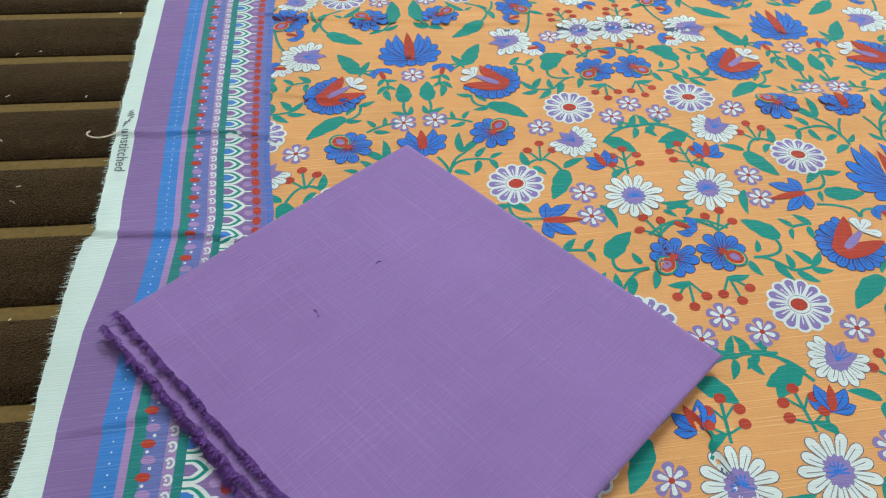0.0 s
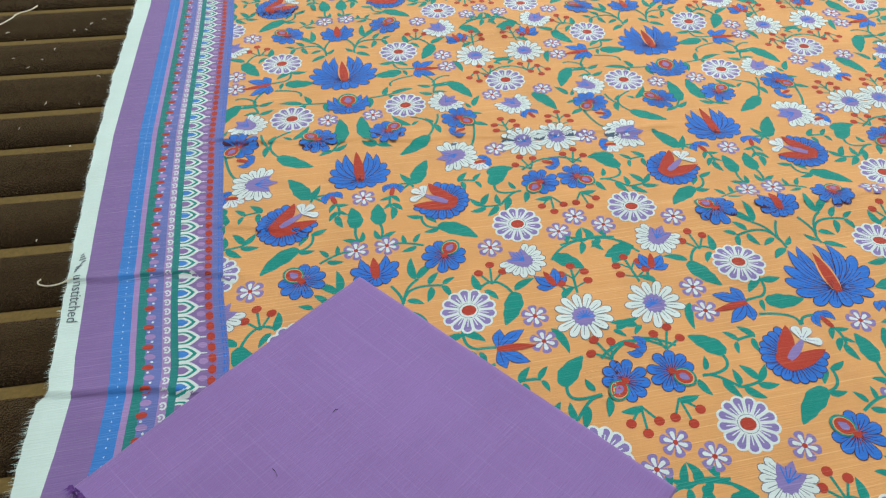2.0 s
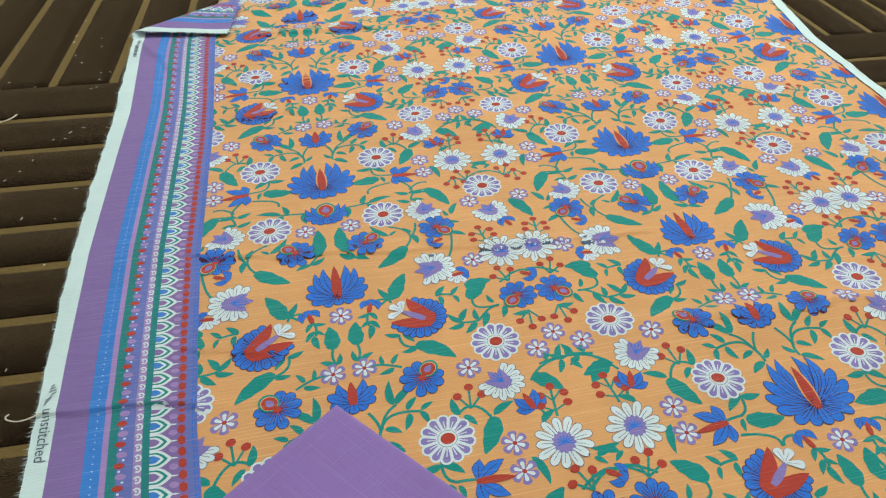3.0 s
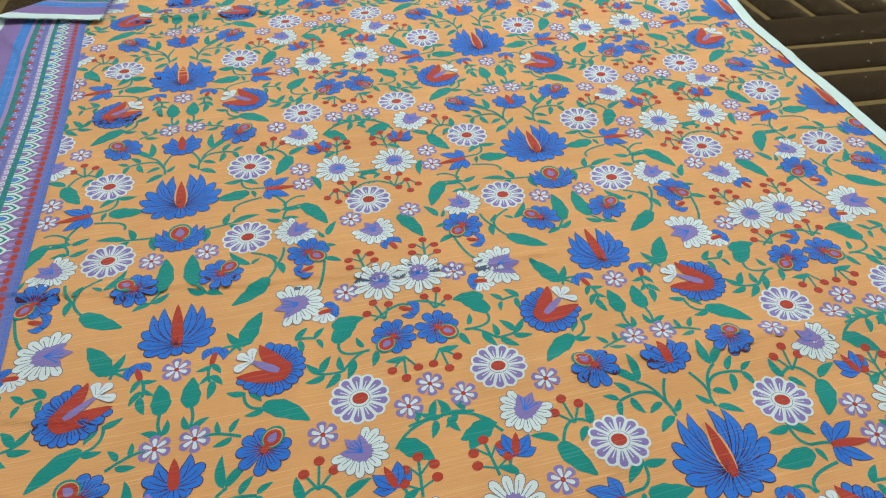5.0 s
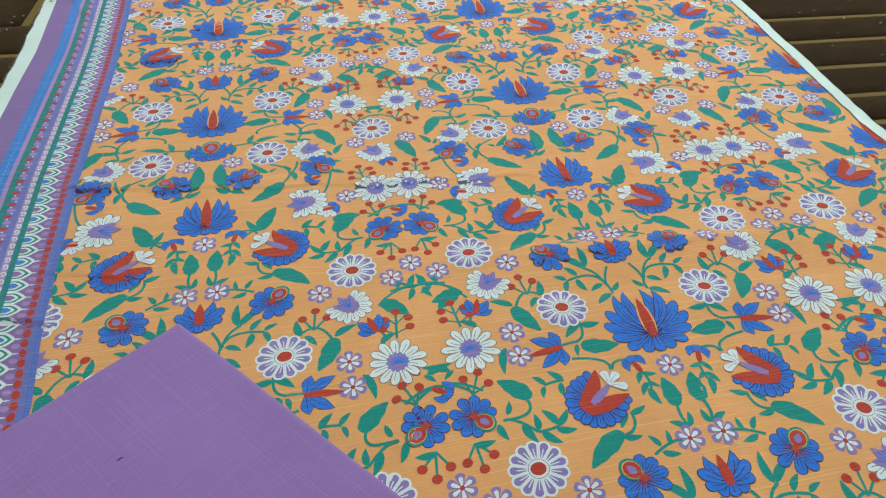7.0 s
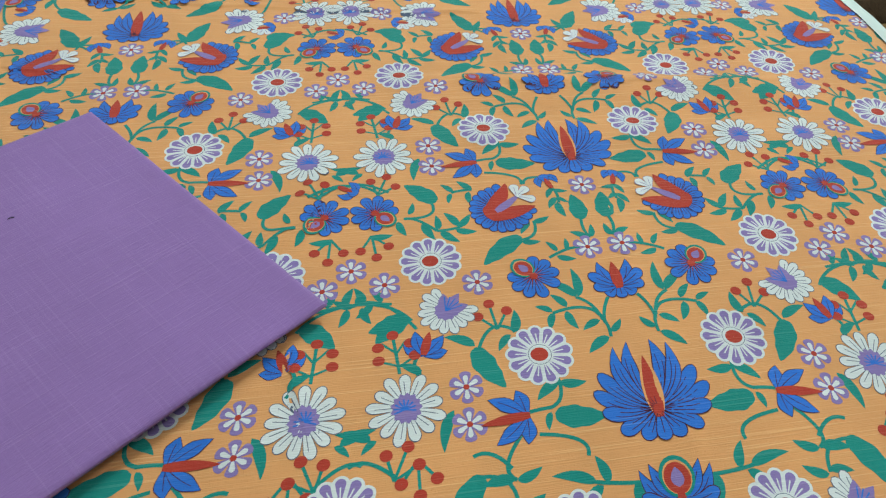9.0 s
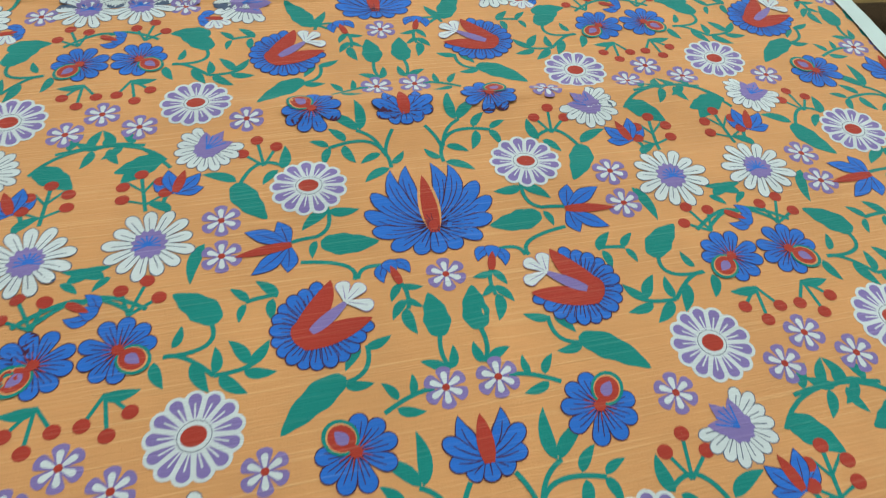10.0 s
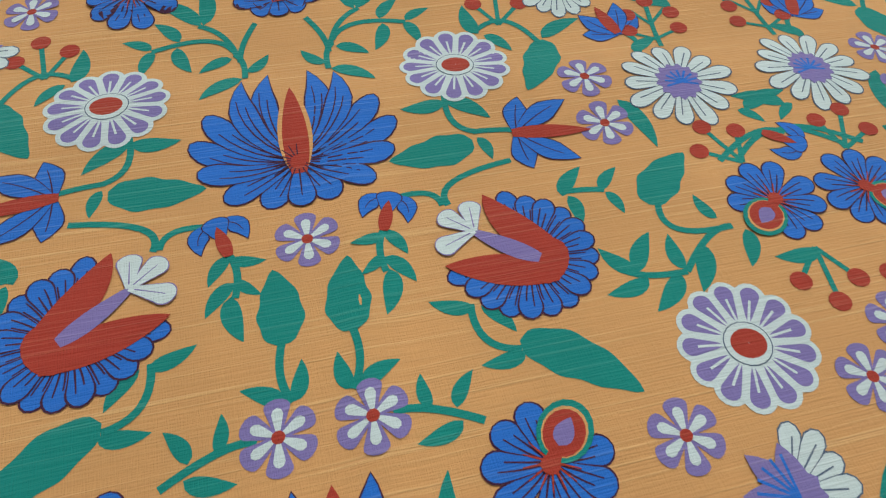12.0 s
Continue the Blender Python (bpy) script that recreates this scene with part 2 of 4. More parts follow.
# tucks: the cloth steps up across a line and eases down again behind it
TUCKS = ((-0.145, 0.073, -0.075, 0.060, 0.0032, 0.018), (-0.075, 0.060, 0.13, 0.047, 0.0020, 0.026), (0.13, 0.047, 0.33, 0.045, 0.0022, 0.022),
         (-0.235, -0.112, -0.105, -0.120, 0.0036, 0.020), (-0.235, -0.220, -0.11, -0.236, 0.0036, 0.022),
         (-0.20, -0.378, -0.13, -0.362, 0.0030, 0.016), (0.150, -0.360, 0.160, -0.425, 0.0028, 0.012), (-0.257, 0.600, -0.203, 0.490, 0.0036, 0.014),
         (-0.11, 0.347, -0.025, 0.350, 0.0030, 0.020), (0.151, -0.280, 0.172, -0.230, 0.0020, 0.012), (-0.14, -0.055, -0.04, -0.075, 0.0016, 0.02),
         (0.10, 0.255, 0.30, 0.27, 0.0010, 0.03), (-0.10, 0.610, 0.10, 0.620, 0.0036, 0.022), (-0.055, 0.662, 0.02, 0.700, 0.0034, 0.018),
         (0.285, -0.088, 0.490, -0.084, 0.0011, 0.020))


def tuck(x, y, x0, y0, x1, y1, high, ease):
    dx, dy = x1 - x0, y1 - y0
    ln = math.hypot(dx, dy)
    side = ((y - y0) * dx - (x - x0) * dy) / ln
    if side < -0.005 or side > 4 * ease:
        return 0.0
    t = ((x - x0) * dx + (y - y0) * dy) / ln
    if t < -0.02 or t > ln + 0.02:
        return 0.0
    d = side + 0.0022 * math.sin(t * 60)
    if d < -0.0016:
        return 0.0
    end = min(1.0, max(0.0, (t + 0.01) / 0.03)) * min(1.0, max(0.0, (ln + 0.01 - t) / 0.03))
    return high * end * min(1.0, (d + 0.0016) / 0.0026) * math.exp(-max(0.0, d) / ease)


def swell(x, y):
    """The broad raised pleat in front of the far motifs."""
    win = min(1.0, max(0.0, (x - 0.22) / 0.08)) * min(1.0, max(0.0, (0.66 - x) / 0.1))
    q = y + 0.01 * (0.369 - x)
    rise, fall = min(1.0, max(0.0, (q + 0.140) / 0.062)), min(1.0, max(0.0, (-0.060 - q) / 0.020))
    up = rise * rise * (3 - 2 * rise) * fall * fall * (3 - 2 * fall)
    return win * (0.0055 * up + 0.0016 * math.exp(-((q + 0.165) / 0.016) ** 2))


def height(x, y):
    h = 0.0012 * noise.noise((x * 5.0, y * 6.5, 1.5)) + 0.0005 * noise.noise((x * 14, y * 17, 4.5)) + 0.0012
    for c in CREASES:
        h += ridge(x, y, *c)
    for c in TUCKS:
        h += tuck(x, y, *c)
    h += swell(x, y)
    return h


def ground_height(x, y):
    """The bare cloth, a shade under its print where it bends sharply."""
    return height(x, y) - sum(ridge(x, y, *c[:4], c[4] * 2.2, 0.09 * c[5]) for c in CREASES)


WARP_X = (0.0009, -0.0123, -0.0318, 0.0616, 0.0422, -0.0281, 0.1099, 0.061, -0.0153, 0.1556, -0.1248, 0.1825)
WARP_Y = (-0.0037, 0.0983, -0.0009, -0.0554, 0.0504, -0.0329, 0.0485, 0.2133, -0.0565, 0.043, 0.2558, 0.2607)


def drift(x, y):
    """From the print's own even repeat to the slightly skewed, stretched cloth."""
    p, q = min(max(x, -0.2), 0.85) - 0.3, min(max(y, -0.55), 0.55) + 0.1
    terms = (1, p, q, p * p, p * q, q * q, p ** 3, p * p * q, p * q * q, q ** 3, q ** 4, p * q ** 3)
    return x + sum(a * t for a, t in zip(WARP_X, terms)), y + sum(a * t for a, t in zip(WARP_Y, terms))


sheet = empty("fabric_sheet", "orange cotton cloth with folk flower print, spread on carpet", "fabric")


def steps(lo, hi, step, dense=()):
    vals = set(np.round(np.arange(lo, hi + 1e-6, step), 5))
    for a, c, st in dense:
        vals |= set(np.round(np.arange(a, c, st), 5))
    return sorted(float(v) for v in vals)


YS = steps(-0.9, 1.2, 0.006, ((-0.46, 0.12, 0.0025),))
b = Build()
XS = [i / 180 for i in range(181)]
rows = []
for y in YS:
    lo, hi = hem(y) - 0.004, far_edge(y) - 0.019
    rows.append([(lo + (hi - lo) * t, y, ground_height(lo + (hi - lo) * t, y)) for t in XS])
b.grid(rows, ORANGE)
panel = b.done("printed_panel", sheet, "bright orange slub cotton ground of the print")
mod = panel.modifiers.new("thickness", "SOLIDIFY")
mod.thickness, mod.offset = 0.0005, -1

# white selvedge along the far side
b = Build()
rows = []
for y in YS:
    e = far_edge(y) + 0.0012 * noise.noise((y * 45, 1, 0))
    w = 0.0205 + 0.0015 * noise.noise((y * 9, 8, 0))
    rows.append([(e - w + w * t, y + 0.0, height(e - w + w * t, y) + 0.0016 - 0.0024 * t ** 3) for t in (0, 0.12, 0.3, 0.5, 0.7, 0.85, 1)])
b.grid(rows, SELV)
b.done("far_selvedge", sheet, "plain white woven selvedge strip")

# ---- border: bands between the seam and the white selvedge ----
F0, FN = Vector((-0.264, 0.632)), Vector((-0.669, 0.743)).normalized()
BORDER_END = 0.765


def selvedge_lines(y):
    """Inner and outer line of the white selvedge."""
    outer = lerp(y, (-0.9, -0.408, -0.358, -0.294, -0.23, -0.222, -0.203, -0.127, -0.092, -0.026, 0.09, 0.21, 0.366, 0.5, 0.575, 1.2),
                 (-0.212, -0.218, -0.220, -0.226, -0.2275, -0.2205, -0.224, -0.232, -0.234, -0.240, -0.249, -0.253, -0.2570, -0.265, -0.270, -0.284))
    inner = lerp(y, (-0.9, -0.412, -0.366, -0.307, -0.271, -0.231, -0.221, -0.192, -0.141, -0.068, -0.023, 0.09, 0.21, 0.379, 0.44, 0.575, 1.2),
                 (-0.196, -0.201, -0.205, -0.208, -0.206, -0.2055, -0.205, -0.210, -0.215, -0.222, -0.2255, -0.2335, -0.236, -0.2395, -0.2440, -0.2545, -0.268))
    return inner, outer


def border(d, y, lift=0.0):
    """d: distance outward from the seam. Past the slanted fold the cloth turns back over itself."""
    inner, outer = selvedge_lines(y)
    x = hem(y) - (d / 0.106 * (hem(y) - inner) if d < 0.106 else hem(y) - inner + (d - 0.106) / 0.0155 * (inner - outer))
    z = (height(x, y) if lift else ground_height(x, y)) + 0.0009 + lift
    s = (x - F0.x) * FN.x + (y - F0.y) * FN.y
    if s > -0.006:
        if s > 0:
            x, y = x - 2 * s * FN.x, y - 2 * s * FN.y
        rise = 0.006 * (1 - math.exp(-((s + 0.006) / 0.008))) + 0.004 * math.exp(-(s / 0.02) ** 2)
        z = 0.0016 + rise + (-lift if s > 0 else lift) + 0.003 * noise.noise((x * 20, y * 20, 7)) * min(1, max(0, s) / 0.02)
        if s > 0:
            z += 0.0012 + 2 * lift
    return (x, y, z)


BY = [y for y in steps(-0.9, BORDER_END, 0.006, ((-0.46, 0.12, 0.0025), (0.6, BORDER_END, 0.003))) if y <= BORDER_END]


def band(name, d0, d1, mat, label, n=4, wob=0.0):
    b = Build()
    rows = []
    for y in BY:
        o1 = d1 + wob * (noise.noise((y * 22, 5, 0)) + 0.7 * noise.noise((y * 70, 2, 0)))
        rows.append([border(o1 + (d0 - o1) * i / n, y) for i in range(n + 1)])
    b.grid(rows, mat)
    return b.done(name, sheet, label)


band("seam_band", 0.0, 0.0085, PERI, "periwinkle seam allowance with stitching", 3)
band("dot_band", 0.0085, 0.0350, VIOLET, "violet band behind white arches", 6)
band("teal_band", 0.0350, 0.0405, BANDTEAL, "narrow teal band", 2)
band("swirl_band", 0.0405, 0.0465, PINKISH, "mauve band with white swirls", 2)
band("drop_band", 0.0465, 0.0580, PERI, "periwinkle band with red drops", 4)
band("teal_band", 0.0580, 0.0648, BANDTEAL, "narrow teal band", 2)
band("mauve_band", 0.0648, 0.0692, PINKISH, "narrow mauve band", 2)
band("blue_band", 0.0692, 0.0815, BANDBLUE, "bright blue speckled band", 3)
band("violet_band", 0.0815, 0.106, VIOLET, "plain violet band", 6)
band("selvedge", 0.106, 0.1215, SELV, "white selvedge with a frayed outer edge", 5, 0.0020)

# frayed yarn along the outer selvedge, and the raw cut end of the turned-back corner
b = Build()
s = b.slot(SELV)
rng = random.Random(11)
y = -0.6
while y < BORDER_END:
    y += rng.uniform(0.0005, 0.0011)
    e = 0.1205 + 0.0016 * (noise.noise((y * 22, 5, 0)) + 0.7 * noise.noise((y * 70, 2, 0)))
    l, k, w = rng.uniform(0.0012, 0.0060), rng.uniform(-0.0016, 0.0010), rng.uniform(0.0002, 0.0004)
    p0, p1, p2 = border(e - 0.001, y - w), border(e - 0.001, y + w), border(e + l, y + k)
    o = len(b.v)
    b.v.extend([p0, p1, (p2[0], p2[1], p2[2] - 0.0008)])
    b.f.append((o, o + 1, o + 2))
    b.m.append(s)
b.done("selvedge_fringe", sheet, "short frayed white yarn ends", smooth=False)
b = Build()
for i in range(330):
    d = rng.uniform(0.0, 0.121)
    mat = SELV if d > 0.106 else (PERI if rng.random() < 0.6 else VIOLET)
    s = b.slot(mat)
    p0, p1, p2 = border(d, BORDER_END - 0.001), border(d + 0.0005, BORDER_END - 0.001), border(d + rng.uniform(-0.002, 0.002), BORDER_END + rng.uniform(0.002, 0.012))
    o = len(b.v)
    b.v.extend([p0, p1, p2])
    b.f.append((o, o + 1, o + 2))
    b.m.append(s)
b.done("end_fringe", sheet, "loose pale threads at the cut end", smooth=False)


# ---- print drawing: every motif is laid a hair above the cloth ----
LAYER = 0.00004


class Pen:
    """Draws flat shapes in a motif's own frame: origin o, +y along the way given, scale s; side -1 mirrors."""

    def __init__(self, build, o, way, s, place, mirror=1, base=0.00013):
        self.b, self.o, self.s, self.place, self.mirror, self.base = build, o, s, place, mirror, base
        n = math.hypot(*way) or 1
        self.e = (way[0] / n, way[1] / n)

    def at(self, x, y, layer):
        ey = self.e
        ex = (ey[1], -ey[0])
        x, y = x * self.s * self.mirror, y * self.s
        return self.place(self.o[0] + ex[0] * x + ey[0] * y, self.o[1] + ex[1] * x + ey[1] * y, self.base + LAYER * layer)

    def blade(self, x, y, ang, length, width, mat, layer, shape="petal", bend=0.0, n=7):
        """A petal, leaf or line from (x, y), ang degrees from +y towards +x."""
        rows, a = [], math.radians(ang)
        for i in range(n + 1):
            t = 1 - (1 - i / n) ** 1.7 if shape == "petal" else i / n
            aa = a + bend * (t - 0.3)
            cx, cy = x + math.sin(aa) * length * t, y + math.cos(aa) * length * t
            if shape == "petal":
                w = width * (0.16 + 0.84 * min(1, t * 1.15)) * math.sqrt(max(0.0, 1 - max(0, (t - 0.70) / 0.30) ** 2)) * min(1, 0.45 + t * 3)
            elif shape == "leaf":
                w = width * math.sin(math.pi * t ** 0.75) ** 0.85
            elif shape == "lobed":
                w = width * math.sin(math.pi * t ** 0.7) ** 0.7 * (1 + 0.06 * math.sin(t * 19 + 1))
            elif shape == "flame":
                w = width * min(1, t * 2.4 + 0.25) * (1 - t) ** 0.55 * 1.15
            else:
                w = width
            px, py = math.cos(aa) * w / 2, -math.sin(aa) * w / 2
            rows.append([self.at(cx - px, cy - py, layer), self.at(cx, cy, layer), self.at(cx + px, cy + py, layer)])
        self.b.grid(rows, mat)

    def sweep(self, p0, c, p1, width, mat, layer, shape="round", n=9, lo=0.0, hi=1.0):
        """A blade along the curve from p0 by way of c to p1."""
        rows = []
        for i in range(n + 1):
            t = lo + (hi - lo) * (1 - (1 - i / n) ** 1.6 if shape == "round" else i / n)
            x = (1 - t) ** 2 * p0[0] + 2 * t * (1 - t) * c[0] + t * t * p1[0]
            y = (1 - t) ** 2 * p0[1] + 2 * t * (1 - t) * c[1] + t * t * p1[1]
            dx = (1 - t) * (c[0] - p0[0]) + t * (p1[0] - c[0])
            dy = (1 - t) * (c[1] - p0[1]) + t * (p1[1] - c[1])
            k = math.hypot(dx, dy) or 1
            if shape == "round":
                w = width * (0.22 + 0.78 * min(1, t * 1.3)) * math.sqrt(max(0.0, 1 - max(0, (t - 0.74) / 0.26) ** 2))
            elif shape == "tip":
                w = width * (0.25 + 0.75 * min(1, t * 2)) * min(1, (1 - t) * 2.8) ** 0.8
            elif shape == "horn":
                w = width * math.sin(math.pi * min(1, 0.16 + 0.84 * t)) ** 0.8
            else:
                w = width * (1 - 0.6 * t)
            px, py = dy / k * w / 2, -dx / k * w / 2
            rows.append([self.at(x - px, y - py, layer), self.at(x, y, layer), self.at(x + px, y + py, layer)])
        self.b.grid(rows, mat)

    def petal(self, p0, c, p1, width, layer, shape="round", mat=None, line=None, edge=0.00065, veins=1):
        mat, line = mat or BLUE, line or MAROON
        k = math.hypot(p1[0] - p0[0], p1[1] - p0[1]) or 1
        far = (p1[0] + (p1[0] - c[0]) / k * edge * 1.4, p1[1] + (p1[1] - c[1]) / k * edge * 1.4)
        self.sweep(p0, c, far, width + 2 * edge, line, layer, shape)
        self.sweep(p0, c, p1, width, mat, layer + 1, shape)
        for i in range(veins):
            o = (i - (veins - 1) / 2) * width * 0.34
            nx, ny = (p1[1] - p0[1]) / k * o, -(p1[0] - p0[0]) / k * o
            self.sweep(p0, (c[0] + nx, c[1] + ny), (p1[0] + nx, p1[1] + ny), edge * 1.25, line, layer + 2, "line", 5, 0.12, 0.78 - 0.1 * (i % 2))

    def disc(self, x, y, rx, ry, mat, layer, n=16, turn=0.0, jag=0.0):
        c, s, rows = math.cos(turn), math.sin(turn), []
        for ring in (0.02, 0.4, 0.7, 1.0):
            row = []
            for i in range(n + 1):
                a = 2 * math.pi * (i % n) / n
                k = ring * (1 + (jag if i % 2 else -jag) * (ring == 1.0))
                u, v = rx * k * math.cos(a), ry * k * math.sin(a)
                row.append(self.at(x + u * c - v * s, y + u * s + v * c, layer))
            rows.append(row)
        self.b.grid(rows, mat)

    def outlined(self, x, y, ang, length, width, mat, line, layer, edge=0.0011, vein=True, shape="petal", bend=0.0, n=7):
        self.blade(x, y, ang, length + edge, width + 2 * edge, line, layer, shape, bend, n)
        self.blade(x, y, ang, length, width, mat, layer + 1, shape, bend, n)
        if vein:
            a = math.radians(ang)
            self.blade(x + math.sin(a) * length * 0.3, y + math.cos(a) * length * 0.3, ang + 4, length * 0.5, max(0.0005, edge * 0.75), line, layer + 2, "line", bend, 3)


def draw_daisy(p):
    for i in range(13):
        p.blade(0, 0, i * 360 / 13, 0.0240, 0.0122, WHITE, i % 2, n=10)
    for i in range(13):
        p.blade(0.0 + 0.008 * math.sin(i * 6.2832 / 13), 0.008 * math.cos(i * 6.2832 / 13), i * 360 / 13, 0.0142, 0.0074, LILAC, 2, n=9)
        p.blade(0.008 * math.sin(i * 6.2832 / 13), 0.008 * math.cos(i * 6.2832 / 13), i * 360 / 13, 0.009, 0.0009, WHITE, 3, "line", n=2)
    p.disc(0, 0, 0.0083, 0.0081, SLATE, 4, 20)
    p.disc(0, 0, 0.0079, 0.0077, WHITE, 5, 20)
    p.disc(0.0003, 0, 0.0062, 0.0054, RED, 6, 18)


def draw_white(p):
    for i in range(13):
        a = i * 360 / 13
        p.outlined(0, 0, a, 0.0255 + 0.0016 * math.sin(i * 2.3), 0.0086, WHITE, SLATE, 2 * (i % 2), 0.0006, True, n=9)
    p.disc(0.0, 0.0, 0.0098, 0.0106, LILAC, 6, 26, 0, 0.10)
    for i in range(9):
        p.blade(0.001, -0.001, i * 26 - 100, 0.0075, 0.0011, BLUE, 7, "line", n=2)


def draw_star(p):
    for i in range(6):
        p.blade(0, 0, i * 60, 0.0132, 0.0098, LILAC, 0, n=9)
    for i in range(6):
        p.blade(0, 0, i * 60, 0.0100, 0.0044, WHITE, 2, n=5)
    p.disc(0, 0, 0.0023, 0.0023, RED, 3, 10)


def both(p, specs, width, veins=1):
    """Mirrored pairs of petals from the origin: control point, tip and shape of each."""
    for k, (cx, cy, tx, ty, shape) in enumerate(specs):
        for sgn in (1, -1):
            p.petal((0, 0), (cx * sgn, cy), (tx * sgn, ty), width, 3 * (k % 3), shape, veins=veins)


def draw_lotus(p):
    p.petal((0, 0), (0, -0.012), (0, -0.0225), 0.0098, 9)
    both(p, ((0.005, -0.009, 0.0125, -0.0210, "round"), (0.013, -0.009, 0.0270, -0.0150, "round"), (0.019, -0.007, 0.0360, 0.0005, "round"),
             (0.022, -0.002, 0.0385, 0.0150, "round"), (0.021, 0.006, 0.0325, 0.0280, "round"), (0.024, 0.018, 0.0185, 0.0465, "tip"),
             (0.016, 0.022, 0.0080, 0.0500, "tip")), 0.0102, 2)
    for a in range(-5, 6):
        q = math.radians(a * 17 + (180 if a % 2 else 0))
        p.sweep((0, 0), (math.sin(q) * 0.005, math.cos(q) * 0.004), (math.sin(q) * 0.0115, math.cos(q) * 0.010), 0.0009, MAROON, 12, "line", 4)
    p.sweep((0, -0.004), (0, 0.014), (0, 0.0415), 0.0130, ORANGE, 13, "horn", 12)
    p.sweep((0, -0.007), (0, 0.012), (0, 0.0385), 0.0098, RED, 14, "horn", 12)
    for i in range(13):
        q = math.radians(i * 20 - 240)
        p.sweep((0, -0.001), (math.sin(q) * 0.004, math.cos(q) * 0.004 - 0.001), (math.sin(q) * 0.0088, math.cos(q) * 0.0085 - 0.001), 0.0008, MAROON, 15, "line", 3)
    p.disc(0, -0.0015, 0.0030, 0.0036, RED, 16, 12)


def draw_tulip(p):
    p.petal((0, 0), (0, -0.006), (0, -0.0125), 0.0085, 9, mat=BLUE)
    both(p, ((0.006, -0.006, 0.0130, -0.0110, "round"), (0.012, -0.006, 0.0245, -0.0035, "round"), (0.015, -0.002, 0.0285, 0.0080, "round"),
             (0.015, 0.004, 0.0260, 0.0200, "round"), (0.019, 0.012, 0.0190, 0.0365, "tip"), (0.013, 0.016, 0.0105, 0.0420, "tip")), 0.0092)
    p.sweep((0, -0.004), (0, 0.016), (0, 0.0440), 0.0098, RED, 13, "horn", 12)
    for i in range(11):
        q = math.radians(i * 24 - 240)
        p.sweep((0, -0.001), (math.sin(q) * 0.004, math.cos(q) * 0.003), (math.sin(q) * 0.0085, math.cos(q) * 0.007), 0.0008, MAROON, 14, "line", 3)


def draw_bud(p):
    p.petal((0, 0), (0, -0.005), (0, -0.0112), 0.0080, 9)
    both(p, ((0.005, -0.004, 0.0105, -0.0080, "round"), (0.009, -0.003, 0.0180, 0.0010, "round"), (0.010, 0.002, 0.0190, 0.0120, "round"),
             (0.010, 0.006, 0.0105, 0.0220, "tip")), 0.0086)
    p.sweep((0, -0.003), (0, 0.008), (0, 0.0215), 0.0082, RED, 13, "horn", 9)


def draw_redbud(p):
    p.petal((0, 0), (0, -0.005), (0, -0.0125), 0.0080, 9)
    both(p, ((0.004, -0.005, 0.0090, -0.0115, "round"), (0.009, -0.006, 0.0165, -0.0060, "round"), (0.012, -0.004, 0.0225, 0.0040, "round"),
             (0.016, -0.002, 0.0215, 0.0185, "tip"), (0.010, 0.004, 0.0150, 0.0215, "tip")), 0.0078)
    drop(p, 0.0, 0.025)


def drop(p, ang, length):
    """The eye of a flower: a lilac kernel in red, ringed with orange and teal."""
    a = math.radians(ang)
    for k, (size, mat) in enumerate(((0.50, TEAL), (0.41, ORANGE), (0.375, RED))):
        o = length * (0.52 - 0.02 * k)
        p.disc(math.sin(a) * o, math.cos(a) * o, length * size * 0.86, length * size, mat, 12 + k, 18)
    p.sweep((0, -0.001), (math.sin(a) * 0.003, math.cos(a) * 0.003), (math.sin(a) * length * 0.5, math.cos(a) * length * 0.5), 0.0056, RED, 14, "line", 4)
    p.blade(math.sin(a) * length * 0.26, math.cos(a) * length * 0.26, ang, length * 0.48, length * 0.32, LILAC, 15, "leaf", n=8)


def draw_orchid(p):
    for k in range(8):
        q = math.radians(180 + (k - 3.5) * 36)
        l = 0.0225 - 0.0008 * abs(k - 3.5)
        q1 = q + (0.10 if k > 3.5 else -0.10)
        p.petal((0, 0), (math.sin(q) * l * 0.5, math.cos(q) * l * 0.5), (math.sin(q1) * l, math.cos(q1) * l), 0.0094, 3 * (k % 3), "round", veins=2)
    for i in range(9):
        q = math.radians(i * 26 + 76)
        p.sweep((0, 0), (math.sin(q) * 0.004, math.cos(q) * 0.004), (math.sin(q) * 0.009, math.cos(q) * 0.009), 0.0009, RED, 11, "line", 3)
    drop(p, 0.0, 0.0205)
    p.disc(0, -0.001, 0.0032, 0.0030, RED, 16, 10)


